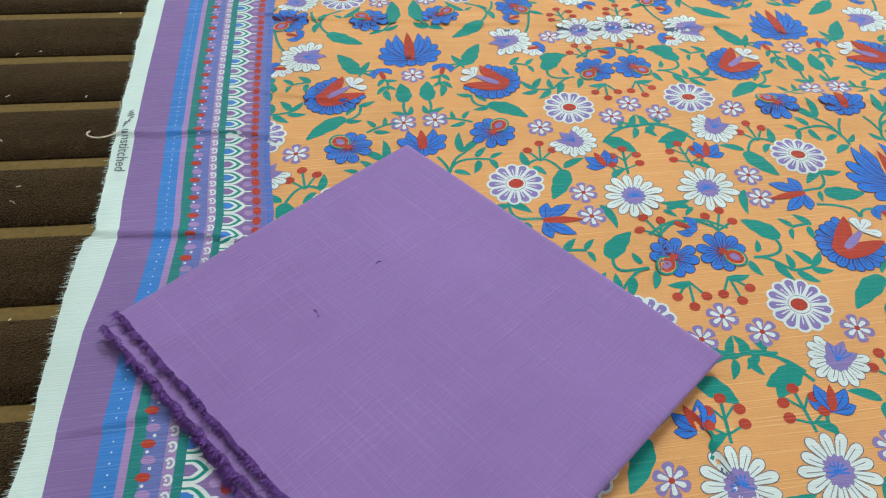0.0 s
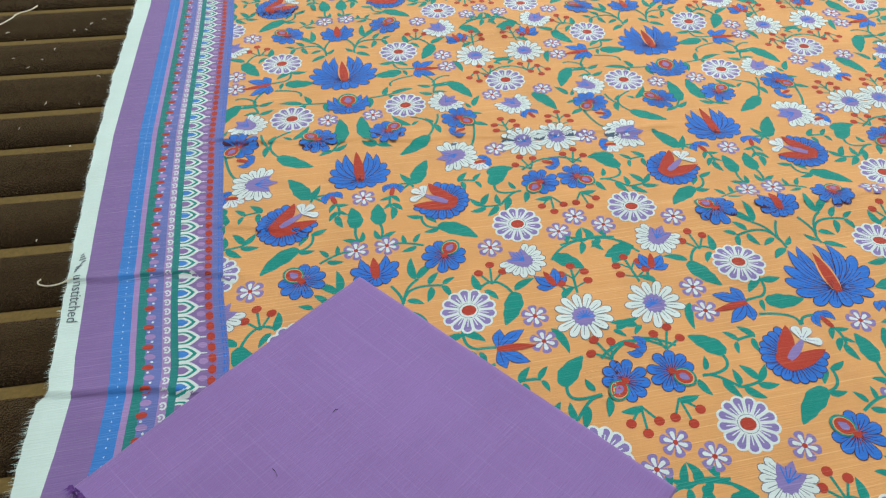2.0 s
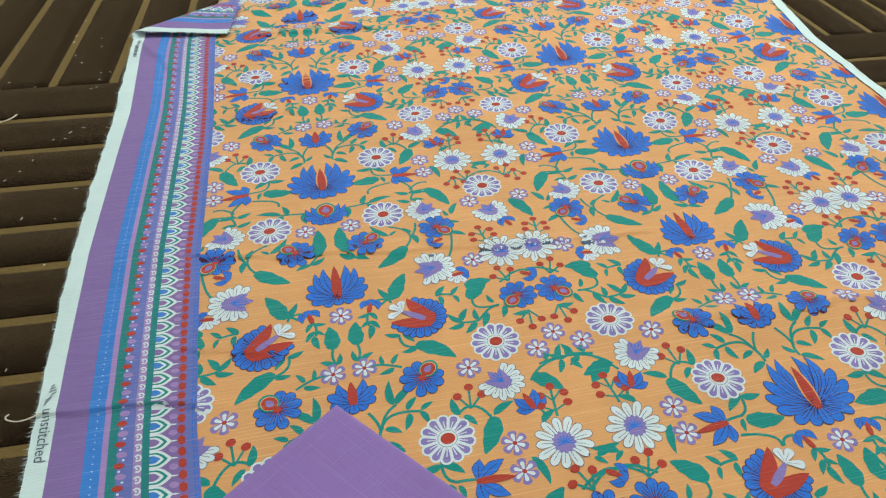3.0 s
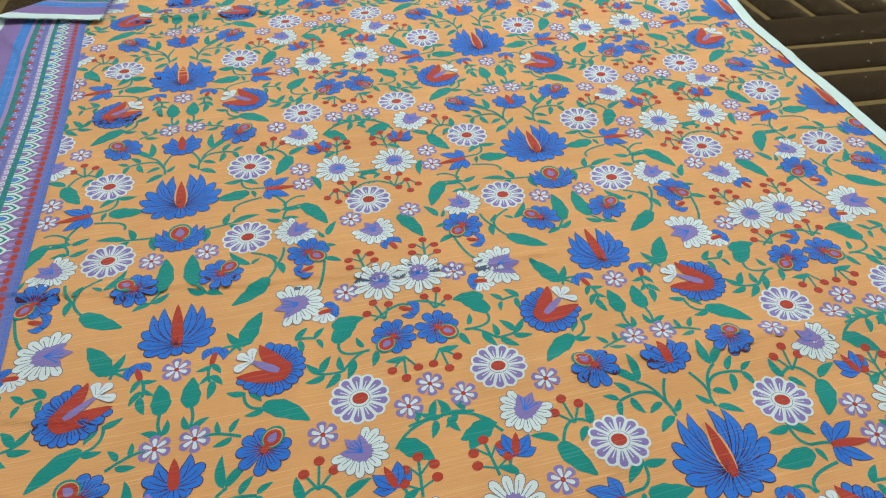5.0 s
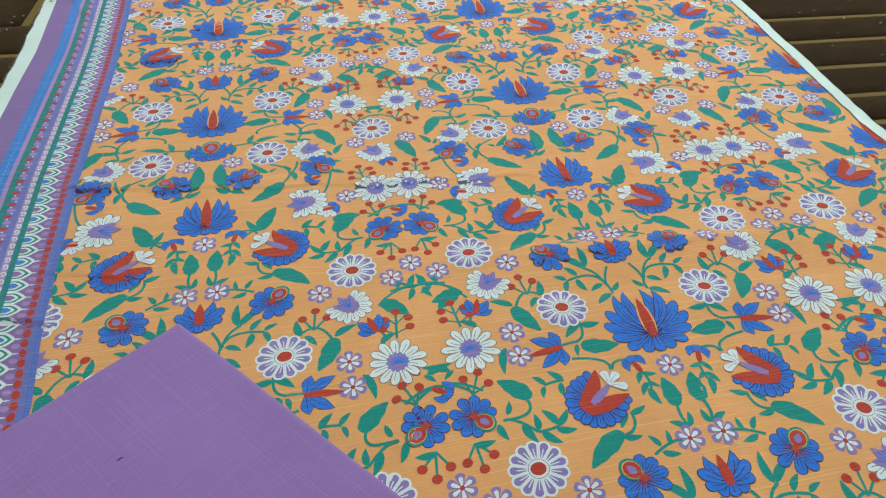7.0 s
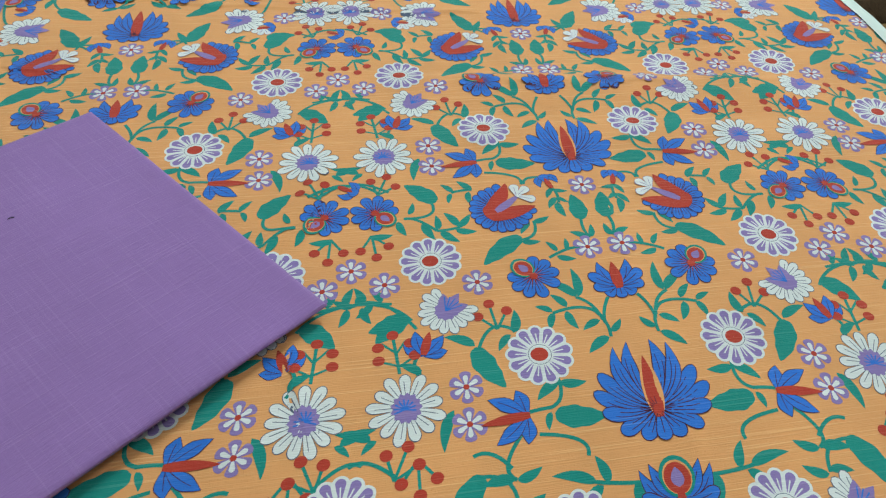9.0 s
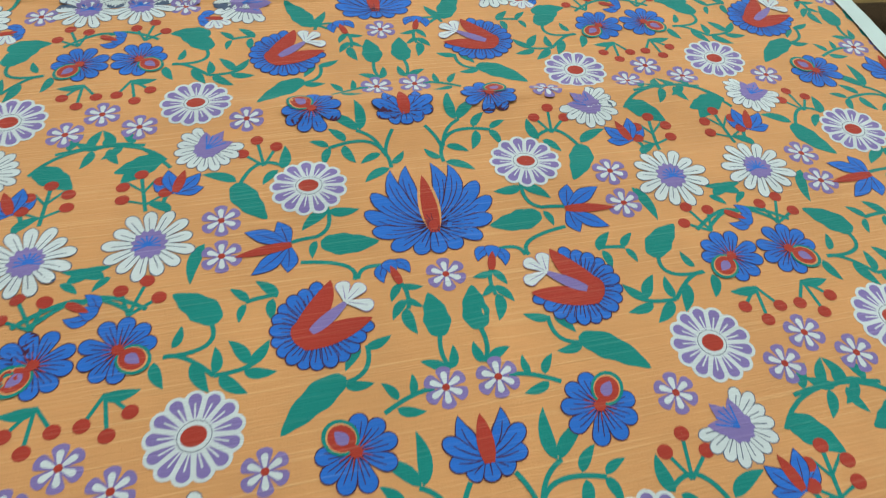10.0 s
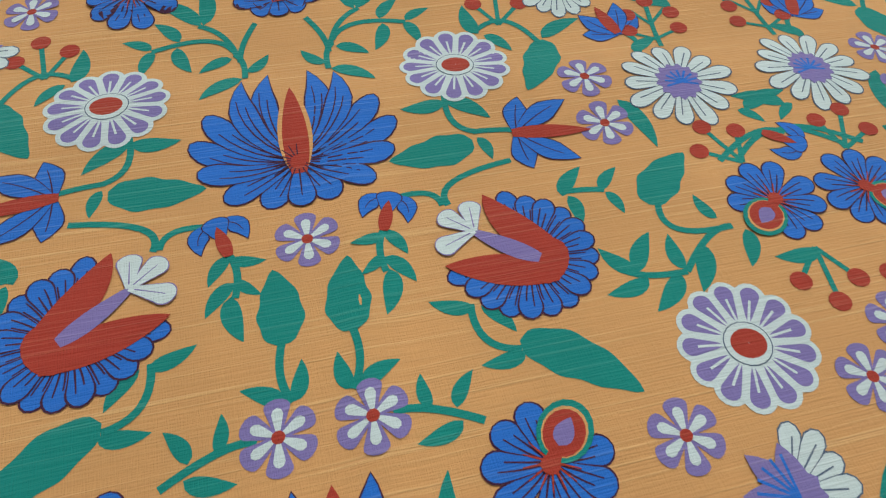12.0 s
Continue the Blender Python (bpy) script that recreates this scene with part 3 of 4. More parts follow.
def draw_mum(p):
    for k in range(16):
        q = math.radians(60 + k * 17.3)
        r = 0.0250 + (0.0026 if k in (0, 15) else 0.0)
        bx, by = math.sin(q) * 0.007, math.cos(q) * 0.007 - 0.002
        p.petal((bx, by), (math.sin(q) * 0.015, math.cos(q) * 0.015), (math.sin(q - 0.06) * r, math.cos(q - 0.06) * r), 0.0076, 3 * (k % 3), "round", veins=2)
    p.sweep((0.0030, -0.0130), (0.0070, 0.0080), (0.0190, 0.0215), 0.0125, RED, 10, "horn", 14)
    p.sweep((-0.0030, -0.0130), (-0.0090, 0.0050), (-0.0145, 0.0230), 0.0125, RED, 10, "horn", 14)
    p.disc(0, -0.0085, 0.0096, 0.0066, RED, 11, 16)
    p.sweep((0.0, -0.0055), (0.0, 0.004), (0.0028, 0.0225), 0.0068, LILAC, 12, "horn", 9)
    for tx, ty in ((-0.0095, 0.0275), (0.0050, 0.0325), (0.0140, 0.0250)):
        p.petal((0.0026, 0.0185), ((0.0026 + tx) / 2, (0.019 + ty) / 2), (tx, ty), 0.0078, 13, "round", WHITE, LILAC, 0.0004)


def draw_fan(p):
    for k in range(11):
        a = 180 + (k - 5) * 24
        p.outlined(0, 0, a, 0.0200 + 0.001 * math.sin(k * 2.1), 0.0072, WHITE, SLATE, 2 * (k % 2), 0.0005, True, n=6)
    p.disc(0, -0.0005, 0.0082, 0.0088, LILAC, 6, 22, 0, 0.08)
    for a, l in ((-38, 0.017), (0, 0.0185), (36, 0.016)):
        p.blade(0, -0.003, a, l, 0.0088, LILAC, 7, "leaf", n=6)
    for i in range(5):
        p.blade(0, -0.002, i * 18 - 36, 0.012, 0.0009, BLUE, 8, "line", n=2)


def draw_spear(p):
    for cx, cy, tx, ty in ((0.009, -0.002, 0.0180, 0.0010), (0.009, 0.006, 0.0150, 0.0195)):
        for sgn in (1, -1):
            p.petal((0, -0.002), (cx * sgn, cy), (tx * sgn, ty), 0.0092, 0 if ty < 0.01 else 3, "tip", edge=0.0005)
    p.sweep((0, -0.004), (0, 0.010), (0.001, 0.0270), 0.0066, RED, 7, "horn", 10)


def draw_tbud(p):
    for cx, cy, tx, ty in ((0.007, 0.000, 0.0145, 0.0040), (0.006, 0.005, 0.0095, 0.0150)):
        for sgn in (1, -1):
            p.petal((0, -0.002), (cx * sgn, cy), (tx * sgn, ty), 0.0082, 0 if ty < 0.01 else 3, "tip", edge=0.0005)
    p.sweep((0, -0.002), (0, 0.007), (0, 0.0165), 0.0062, RED, 7, "horn", 8)


def draw_sbud(p):
    """A nodding bud: two blue lobes hang from its crown beside a red tongue."""
    for sgn in (1, -1):
        p.petal((0, 0.0155), (0.0082 * sgn, 0.0165), (0.0078 * sgn, 0.0055), 0.0066, 0, "tip", edge=0.0004)
    p.petal((0, 0.0080), (0, 0.0125), (0, 0.0185), 0.0090, 3, "round", edge=0.0004, veins=0)
    p.sweep((0, 0.0010), (0, 0.007), (0, 0.0145), 0.0048, RED, 7, "horn", 8)


def draw_wbud(p):
    for a in (-38, 0, 38):
        p.outlined(0, 0, a, 0.0135, 0.0068, WHITE, LILAC, 2, 0.0003, True, n=6)


def draw_berry3(p):
    for a, l in ((-38, 0.0165), (0, 0.0215), (38, 0.0165)):
        p.blade(0, 0, a, l, 0.0019, TEAL, 0, "line", n=4)
        q = math.radians(a)
        p.disc(math.sin(q) * l, math.cos(q) * l, 0.0039, 0.0037, RED, 2, 12)


def draw_berry5(p):
    p.blade(0, 0, 0, 0.027, 0.0022, TEAL, 0, "line", n=5)
    for x, y in ((-0.0115, 0.0115), (0.0115, 0.0125), (-0.0100, 0.0215), (0.0105, 0.0225), (0, 0.0300)):
        q = math.degrees(math.atan2(x, y - 0.006 - 0.4 * (y - 0.012)))
        p.blade(0, y - 0.0065, q, math.hypot(x, 0.0065), 0.0016, TEAL, 0, "line", n=3)
        p.disc(x, y, 0.0040, 0.0037, RED, 2, 12)


def draw_leaf(p):
    p.blade(0, 0, 0, 1.0, min(0.38, 0.0072 / p.s), TEAL, 0, "leaf", 0.35, 8)


def draw_broad(p):
    p.blade(0, 0, 0, 1.0, min(0.5, 0.0150 / p.s), TEAL, 0, "lobed", 0.22, 22)


LAYOUT = {}


def put(block, kind, spots):
    LAYOUT.setdefault((block, kind), []).extend(spots)


# block A repeats round both lotus flowers, P stands under one of them, b fills the rest; u from the axis, v along it
put('A', 'berry3', [
    (0.1626, -0.03, 0.1526, -0.0061), (0.0914, 0.0643, 0.095, 0.0906), (0.1698, 0.159, 0.1672, 0.1361),
])
put('A', 'daisy', [
    (0.1298, 0.129), (0.0669, 0.0415),
])
put('A', 'fan', [
    (0.1229, 0.085, 0.1129, 0.098),
])
put('A', 'leaf', [
    (0.1785, 0.0968, 0.1804, 0.1126), (0.1795, 0.0948, 0.1776, 0.0798), (0.1666, 0.0968, 0.1704, 0.1115), (0.1259, 0.0093, 0.1389, -0.0138), (0.1754, -0.0041, 0.1934, 0.0077),
    (0.1724, -0.004, 0.1824, -0.0092), (0.0156, 0.0538, 0.0048, 0.0607), (0.0175, 0.0496, 0.0354, 0.0432), (0.0209, 0.0632, 0.0348, 0.0601), (0.0314, 0.0842, 0.0251, 0.1086),
    (0.0324, 0.0841, 0.0459, 0.1038), (0.0412, 0.0764, 0.0475, 0.0897), (0.0421, 0.0733, 0.0407, 0.0576), (0.052, 0.0735, 0.0612, 0.0816),
])
put('A', 'leaf', [
    (0.051, 0.0726, 0.0587, 0.061), (0.0815, 0.0602, 0.0739, 0.0766), (0.0834, 0.059, 0.0951, 0.0502), (0.1079, 0.0532, 0.1239, 0.0667), (0.1439, 0.0368, 0.1548, 0.0487),
    (0.0579, 0.0206, 0.0418, 0.015), (0.0579, 0.0206, 0.0756, 0.0134), (0.0665, 0.0003, 0.0723, -0.0099), (0.025, 0.1924, 0.0149, 0.1872), (0.025, 0.1934, 0.034, 0.1848),
    (0.0229, 0.1837, 0.0178, 0.1752), (0.0239, 0.1826, 0.0349, 0.174), (0.0249, 0.1776, 0.0258, 0.1609), (0.09, 0.1966, 0.097, 0.2108),
])
put('A', 'leaf', [
    (0.1048, 0.1966, 0.1108, 0.2079), (0.092, 0.1965, 0.0959, 0.1836), (0.1058, 0.1956, 0.1117, 0.1864), (0.0086, 0.1385, 0.0025, 0.1498), (0.0106, 0.1374, 0.0207, 0.1475),
    (0.0299, 0.1283, 0.0258, 0.1383), (0.0489, 0.1583, 0.0348, 0.1593), (0.0509, 0.1582, 0.062, 0.1497), (0.061, 0.14, 0.048, 0.1349), (0.1058, 0.1606, 0.0929, 0.1691),
    (0.1058, 0.1606, 0.1107, 0.1768), (0.1078, 0.1576, 0.0939, 0.1506), (0.1216, 0.1587, 0.1176, 0.1725), (0.1187, 0.1579, 0.1099, 0.1429),
])
put('A', 'leaf', [
    (0.1305, 0.1679, 0.1286, 0.1487), (0.1413, 0.1769, 0.1344, 0.187), (0.1492, 0.1707, 0.1483, 0.1553), (0.1708, 0.158, 0.1552, 0.154),
])
put('A', 'leafW', [
    (0.1079, 0.0522, 0.0975, 0.0196), (0.1495, 0.0833, 0.1735, 0.0678), (0.0645, -0.0005, 0.0344, -0.01), (0.0117, 0.157, 0.0078, 0.1838), (0.06, 0.1439, 0.0941, 0.1263),
    (0.1196, 0.1869, 0.1374, 0.211),
])
put('A', 'mum', [
    (0.0699, 0.175, 0.0539, 0.185),
])
put('A', 'orchid', [
    (0.0595, 0.1061, 0.0705, 0.1201),
])
put('A', 'sbud', [
    (0.025, 0.1924, 0.0292, 0.2068),
])
put('A', 'star', [
    (0.0131, 0.129), (0.0994, 0.1056), (0.1634, 0.1117), (0.1169, 0.0239), (0.1172, -0.0014),
])
put('A', 'stem', [
    (0.1473, 0.079, 0.1715, 0.0958, 0.2094, 0.0947), (0.1626, -0.0271, 0.1774, -0.0171, 0.1884, -0.0183), (0.0165, 0.0497, 0.0168, 0.0596, 0.0199, 0.0653), (0.0178, 0.0605, 0.0161, 0.0706, 0.0104, 0.082), (0.0189, 0.0644, 0.0242, 0.0768, 0.0334, 0.084),
    (0.02, 0.0673, 0.0312, 0.0752, 0.052, 0.0725), (0.0795, 0.0613, 0.0944, 0.066, 0.1059, 0.0504), (0.1412, 0.0536, 0.1479, 0.0443, 0.1428, 0.032), (0.0589, 0.0255, 0.0587, 0.0107, 0.0665, 0.0033), (0.0655, 0.0033, 0.0745, 0.0027, 0.0834, 0.001),
    (0.0762, -0.0131, 0.0533, -0.0193, 0.0491, -0.0298), (0.0471, 0.2006, 0.0432, 0.2068, 0.0332, 0.2075), (0.025, 0.1934, 0.0229, 0.1857, 0.0238, 0.1767), (0.09, 0.1986, 0.0999, 0.1979, 0.1058, 0.1965),
])
put('A', 'stem', [
    (0.0106, 0.158, 0.0116, 0.1472, 0.0086, 0.1385), (0.0188, 0.129, 0.0289, 0.1283, 0.0441, 0.1215), (0.0479, 0.1594, 0.0499, 0.1465, 0.06, 0.141), (0.0978, 0.1669, 0.1048, 0.1597, 0.1217, 0.1577), (0.1217, 0.1577, 0.1344, 0.1696, 0.1443, 0.1729),
    (0.1452, 0.1728, 0.1255, 0.1749, 0.1226, 0.1867), (0.154, 0.2023, 0.1736, 0.2137, 0.1862, 0.2119),
])
put('A', 'twin', [
    (0.1655, 0.1806, 0.1535, 0.1696),
])
put('b', 'berry3', [
    (0.1489, 0.621, 0.1479, 0.5931), (0.1632, 0.4324, 0.1562, 0.4545),
])
put('b', 'berry5', [
    (0.1573, 0.491, 0.1535, 0.5214),
])
put('b', 'bud2', [
    (0.1142, 0.5117, 0.0932, 0.5019), (0.1097, 0.4526, 0.1291, 0.456),
])
put('b', 'daisy', [
    (0.0593, 0.5689),
])
put('b', 'fan', [
    (0.1039, 0.566, 0.1179, 0.578),
])
put('b', 'bigfan', [
    (0.0939, 0.4689, 0.0679, 0.4669),
])
put('b', 'leaf', [
    (0.0226, 0.5919, 0.0257, 0.5731), (0.0405, 0.5929, 0.0413, 0.6099), (0.0436, 0.5917, 0.0592, 0.5809), (0.0468, 0.5935, 0.0696, 0.606), (0.0602, 0.5299, 0.0385, 0.5468),
    (0.0611, 0.5298, 0.0672, 0.5379), (0.0214, 0.5045, 0.006, 0.5095), (0.0214, 0.5045, 0.0368, 0.5028), (0.0842, 0.5307, 0.0741, 0.538), (0.0832, 0.5259, 0.0909, 0.5111),
    (0.0925, 0.585, 0.0769, 0.5874), (0.0935, 0.587, 0.1078, 0.5893), (0.1239, 0.5202, 0.1399, 0.5165), (0.1243, 0.5379, 0.1373, 0.5389),
])
put('b', 'leaf', [
    (0.1315, 0.5516, 0.1367, 0.5723), (0.1284, 0.5497, 0.1216, 0.5585), (0.0508, 0.4351, 0.034, 0.4496),
])
put('b', 'leafW', [
    (0.0744, 0.508, 0.0473, 0.4794), (0.0152, 0.5151, 0.0051, 0.5556), (0.1118, 0.6062, 0.1378, 0.5742), (0.0508, 0.4351, 0.0604, 0.4696), (0.1194, 0.4341, 0.1446, 0.4421),
])
put('b', 'orchid', [
    (0.0357, 0.525, 0.0467, 0.536), (0.1121, 0.5321, 0.1201, 0.5231),
])
put('b', 'star', [
    (0.0234, 0.5582), (0.1363, 0.4714), (0.1556, 0.5694),
])
put('b', 'stem', [
    (0.0152, 0.5903, 0.0405, 0.5929, 0.0499, 0.5953), (0.0618, 0.5454, 0.0813, 0.5281, 0.0726, 0.5045), (0.0152, 0.5151, 0.0184, 0.5109, 0.0224, 0.5046), (0.0903, 0.5453, 0.0882, 0.5334, 0.0822, 0.523), (0.1128, 0.6052, 0.0987, 0.6006, 0.0935, 0.586),
    (0.1251, 0.5271, 0.1197, 0.4956, 0.1116, 0.48), (0.0508, 0.4351, 0.0448, 0.4361, 0.0378, 0.4307),
])
put('b', 'wbud', [
    (0.1165, 0.454, 0.1115, 0.4347),
])
put('b', 'white', [
    (0.1667, 0.4771),
])
put('A', 'berry5', [
    (0.1574, 0.0391, 0.1607, 0.0699),
])
put('A', 'spear', [
    (0.0841, -0.0005, 0.1081, -0.0025),
])
put('A', 'white', [
    (0.1544, 0.0146),
])
put('P', 'leaf', [
    (0.093, -0.039, 0.077, -0.037), (0.094, -0.039, 0.112, -0.036),
])
put('P', 'stem', [
    (0.084, -0.009, 0.097, -0.028, 0.093, -0.039), (0.095, -0.032, 0.106, -0.022, 0.117, -0.022),
])
put('A', 'tbud', [
    (0.1412, 0.0526, 0.1357, 0.0707),
])
put('A', 'leafX', [
    (0.037, 0.1268, 0.0409, 0.1383), (0.038, 0.1228, 0.026, 0.1158),
])

# motifs on the axis, and those between two mirrored halves, which stand once in a repeat
AXIS = (("lotus", -0.004), ("lotus", 0.2317), ("tulip", 0.4533), ("redbud", -0.061), ("bud", 0.0914), ("bud", 0.3259), ("star", 0.1953), ("star", 0.4262))
ONCE = (("star", 0.1833, 0.1272, 0.1833, 0.2), ("star", 0.1833, 0.3574, 0.1833, 0.4),
        ("daisy", 0.1770, 0.5951, 0.1770, 0.7), ("fan", 0.1741, 0.5469, 0.1631, 0.5689),
        ("sbud", 0.190, 0.514, 0.184, 0.531), ("broad", 0.2, 0.564, 0.222, 0.53), ("sbud", 0.176, 0.214, 0.195, 0.201), ("sbud", 0.176, 0.442, 0.195, 0.431))
# one vine runs between each pair of columns, beside both lotus rows
VINE = (("leafW", (0.2179, 0.0839, 0.1957, 0.07)), ("stem", (0.1836, 0.0963, 0.1961, 0.0982, 0.2084, 0.0914)), ("stem", (0.2084, 0.0914, 0.2178, 0.081, 0.2244, 0.0718)), ("leaf", (0.1845, 0.0962, 0.1692, 0.0994)), ("leaf", (0.1874, 0.096, 0.1867, 0.1077)), ("leaf", (0.1961, 0.0972, 0.1882, 0.0842)))
DRAW = {"daisy": draw_daisy, "white": draw_white, "star": draw_star, "lotus": draw_lotus, "tulip": draw_tulip, "bud": draw_bud, "redbud": draw_redbud,
        "orchid": draw_orchid, "twin": draw_orchid, "mum": draw_mum, "tbud": draw_tbud, "leafX": draw_leaf, "fan": draw_fan, "bigfan": draw_fan, "spear": draw_spear, "sbud": draw_sbud, "bud2": draw_sbud,
        "wbud": draw_wbud, "berry3": draw_berry3, "berry5": draw_berry5, "leaf": draw_leaf, "leafW": draw_broad, "broad": draw_broad}
PLAIN = {"daisy": "printed_daisy", "white": "printed_white_daisy", "star": "printed_star_flower", "lotus": "printed_lotus", "tulip": "printed_tulip",
         "bud": "printed_bud", "redbud": "printed_red_bud", "orchid": "printed_blue_flower", "twin": "printed_blue_flower", "mum": "printed_crest_flower",
         "fan": "printed_fan_flower", "bigfan": "printed_fan_flower", "spear": "printed_spear_flower"}
SIZE = {"twin": 0.88, "orchid": 0.92, "star": 0.86, "white": 0.92, "bigfan": 1.2, "daisy": 0.95, "lotus": 0.97}
SHIFTS = {"A": (0.0, 0.2302), "P": (0.0,), "b": (0.0,)}


def near(x, y, c):
    x0, y0, x1, y1 = c[:4]
    ln = math.hypot(x1 - x0, y1 - y0)
    return abs((y - y0) * (x1 - x0) - (x - x0) * (y1 - y0)) < 0.009 * ln and min(x0, x1) - 0.02 < x < max(x0, x1) + 0.02 and min(y0, y1) - 0.02 < y < max(y0, y1) + 0.02


def on_cloth(x, y, up):
    X, Y = drift(x, y)
    lo, hi = hem(Y) - 0.001, far_edge(Y) - 0.018
    if X < lo or X > hi:
        return (min(max(X, lo - 0.002), hi + 0.002), Y, height(X, Y) + 0.0001)
    h = height(X, Y)
    if any(near(X, Y, c) for c in TUCKS):
        h = max(h, *(height(X, Y + q) for q in (-0.003, 0.0015, 0.003, 0.0045)))
    return (X, Y, h + up)


def inside(x, y):
    X, Y = drift(x, y)
    return -0.75 < Y < 1.15 and hem(Y) - 0.015 < X < far_edge(Y) - 0.008


foliage, rest = Build(), Build()
singles = 0


def stem(pts, place, width=0.0024):
    (x0, y0), (x1, y1), (x2, y2) = pts
    cx, cy = 2 * x1 - (x0 + x2) / 2, 2 * y1 - (y0 + y2) / 2
    rows = []
    for i in range(11):
        t = i / 10
        x = (1 - t) ** 2 * x0 + 2 * t * (1 - t) * cx + t * t * x2
        y = (1 - t) ** 2 * y0 + 2 * t * (1 - t) * cy + t * t * y2
        dx = (1 - t) * (cx - x0) + t * (x2 - cx)
        dy = (1 - t) * (cy - y0) + t * (y2 - cy)
        n = math.hypot(dx, dy) or 1
        w = width / 2
        rows.append([place(x - dy / n * w, y + dx / n * w, 0.0002), place(x + dy / n * w, y - dx / n * w, 0.0002)])
    foliage.grid(rows, TEAL)


def motif(kind, o, tip, mirror):
    global singles
    if not inside(*o):
        return
    way = (tip[0] - o[0], tip[1] - o[1])
    if kind in ("leaf", "leafW", "leafX", "broad"):
        DRAW[kind](Pen(foliage, o, way, math.hypot(*way) * 1.04, on_cloth, mirror))
        return
    X, Y = drift(*o)
    alone = kind in PLAIN and -0.5 < Y < 0.62 and singles < 300
    b = Build() if alone else (rest if kind in PLAIN else foliage)
    DRAW[kind](Pen(b, o, way, SIZE.get(kind, 1.0), on_cloth, mirror, 0.00022 if kind in PLAIN else 0.00018))
    if alone:
        singles += 1
        b.done(PLAIN[kind], sheet)


for row in (-1, 0, 1, 2):
    for col in (0, 1, 2):
        ax, base = col * P, V0 + REPEAT * row
        for kind, v in AXIS:
            motif(kind, (ax, base + v), (ax, base + v + 1), 1)
        for kind, u, v, u1, v1 in ONCE:
            motif(kind, (ax + u, base + v), (ax + u1, base + v1), 1)
            if col == 0:
                motif(kind, (u - P, base + v), (u1 - P, base + v1), 1)
        for up in SHIFTS["A"]:
            for kind, spot in VINE:
                for ox in (0, -P) if col == 0 else (0,):
                    pts = [(ax + ox + spot[i], base + spot[i + 1] + up) for i in range(0, len(spot), 2)]
                    if kind == "stem":
                        if inside(*pts[1]):
                            stem(pts, on_cloth)
                    else:
                        motif(kind, pts[0], pts[1], 1)
        for (block, kind), spots in LAYOUT.items():
            for up in SHIFTS[block]:
                for spot in spots:
                    for side in (1, -1):
                        pts = [(ax + side * spot[i], base + spot[i + 1] + up) for i in range(0, len(spot), 2)]
                        if kind == "stem":
                            if inside(*pts[1]):
                                stem(pts, on_cloth)
                        else:
                            if len(pts) == 1:
                                pts.append((pts[0][0], pts[0][1] + 1))
                            motif(kind, pts[0], pts[1], side)
tagged(foliage.done("printed_foliage", sheet), "teal leaves, vines and red berries of the print", kind="stuff")
tagged(rest.done("printed_flower", sheet), "blue, white and lilac printed flowers", kind="stuff")

# ---- border print ----
def on_border(d, y, up):
    return border(d, y, up)


arch, drops, dots = Build(), Build(), Build()
y, i = -0.62, 0
while y < BORDER_END - 0.01:
    half = 0.0078
    for grow, mat, lay in ((1.0, WHITE, 0), (0.80, TEAL, 1), (0.62, WHITE, 2), (0.44, BANDBLUE if i % 2 else VIOLET, 3)):
        rows = []
        for k in range(9):
            t = k / 8
            w = half * grow * (1.0 if t < 0.4 else (1 - ((t - 0.4) / 0.6) ** 1.6)) * (1.0 if grow == 1 else 0.98)
            d = 0.0350 - (0.0155 * grow + 0.0006) * t
            rows.append([on_border(d, y + w * q, 0.00025 + LAYER * lay) for q in (-1, -0.5, 0, 0.5, 1)])
        arch.grid(rows, mat)
    p = Pen(arch, (0.019, y), (-1, 0), 1.0, on_border)
    p.blade(0, -0.001, 0, 0.0055, 0.0016, WHITE, 1, "flame", n=4)
    p = Pen(arch, (0.017, y + 0.0078), (-1, 0), 1.0, on_border)
    p.disc(0, -0.001, 0.0028, 0.0034, PINKISH, 0, 10)
    if i % 2:
        p = Pen(arch, (0.0335, y), (-1, 0), 1.0, on_border)
        p.disc(0, 0.0028, 0.0024, 0.0034, BLUE, 5, 10)
    y += 0.0156
    i += 1
y = -0.62
while y < BORDER_END - 0.01:
    p = Pen(drops, (0.0118, y), (0, 1), 1.0, on_border)
    p.disc(0, 0, 0.0029, 0.0042, RED, 0, 12, 0, 0.05)
    y += 0.0104
y, i = -0.62, 0
while y < BORDER_END - 0.01:
    p = Pen(drops, (0.0562 if i % 2 == 0 else 0.0548, y), (0, 1), 1.0, on_border)
    p.disc(0, 0, 0.0040, 0.0027, RED if i % 2 == 0 else PINKISH, 0, 12)
    p.disc(-0.0028 if i % 2 == 0 else 0.0012, 0.0049, 0.0010, 0.0010, WHITE, 0, 8)
    y += 0.0098
    i += 1
y = -0.62
while y < BORDER_END - 0.01:
    p = Pen(dots, (0.0432, y), (0, 1), 1.0, on_border)
    for k in range(9):
        a0 = math.radians(40 + k * 32)
        p.disc(0.0022 * math.cos(a0), 0.0027 * math.sin(a0), 0.0008, 0.0009, WHITE, 0, 6)
    p.disc(0.0006, 0, 0.0009, 0.0010, WHITE, 1, 6)
    y += 0.0097
y, i = -0.62, 0
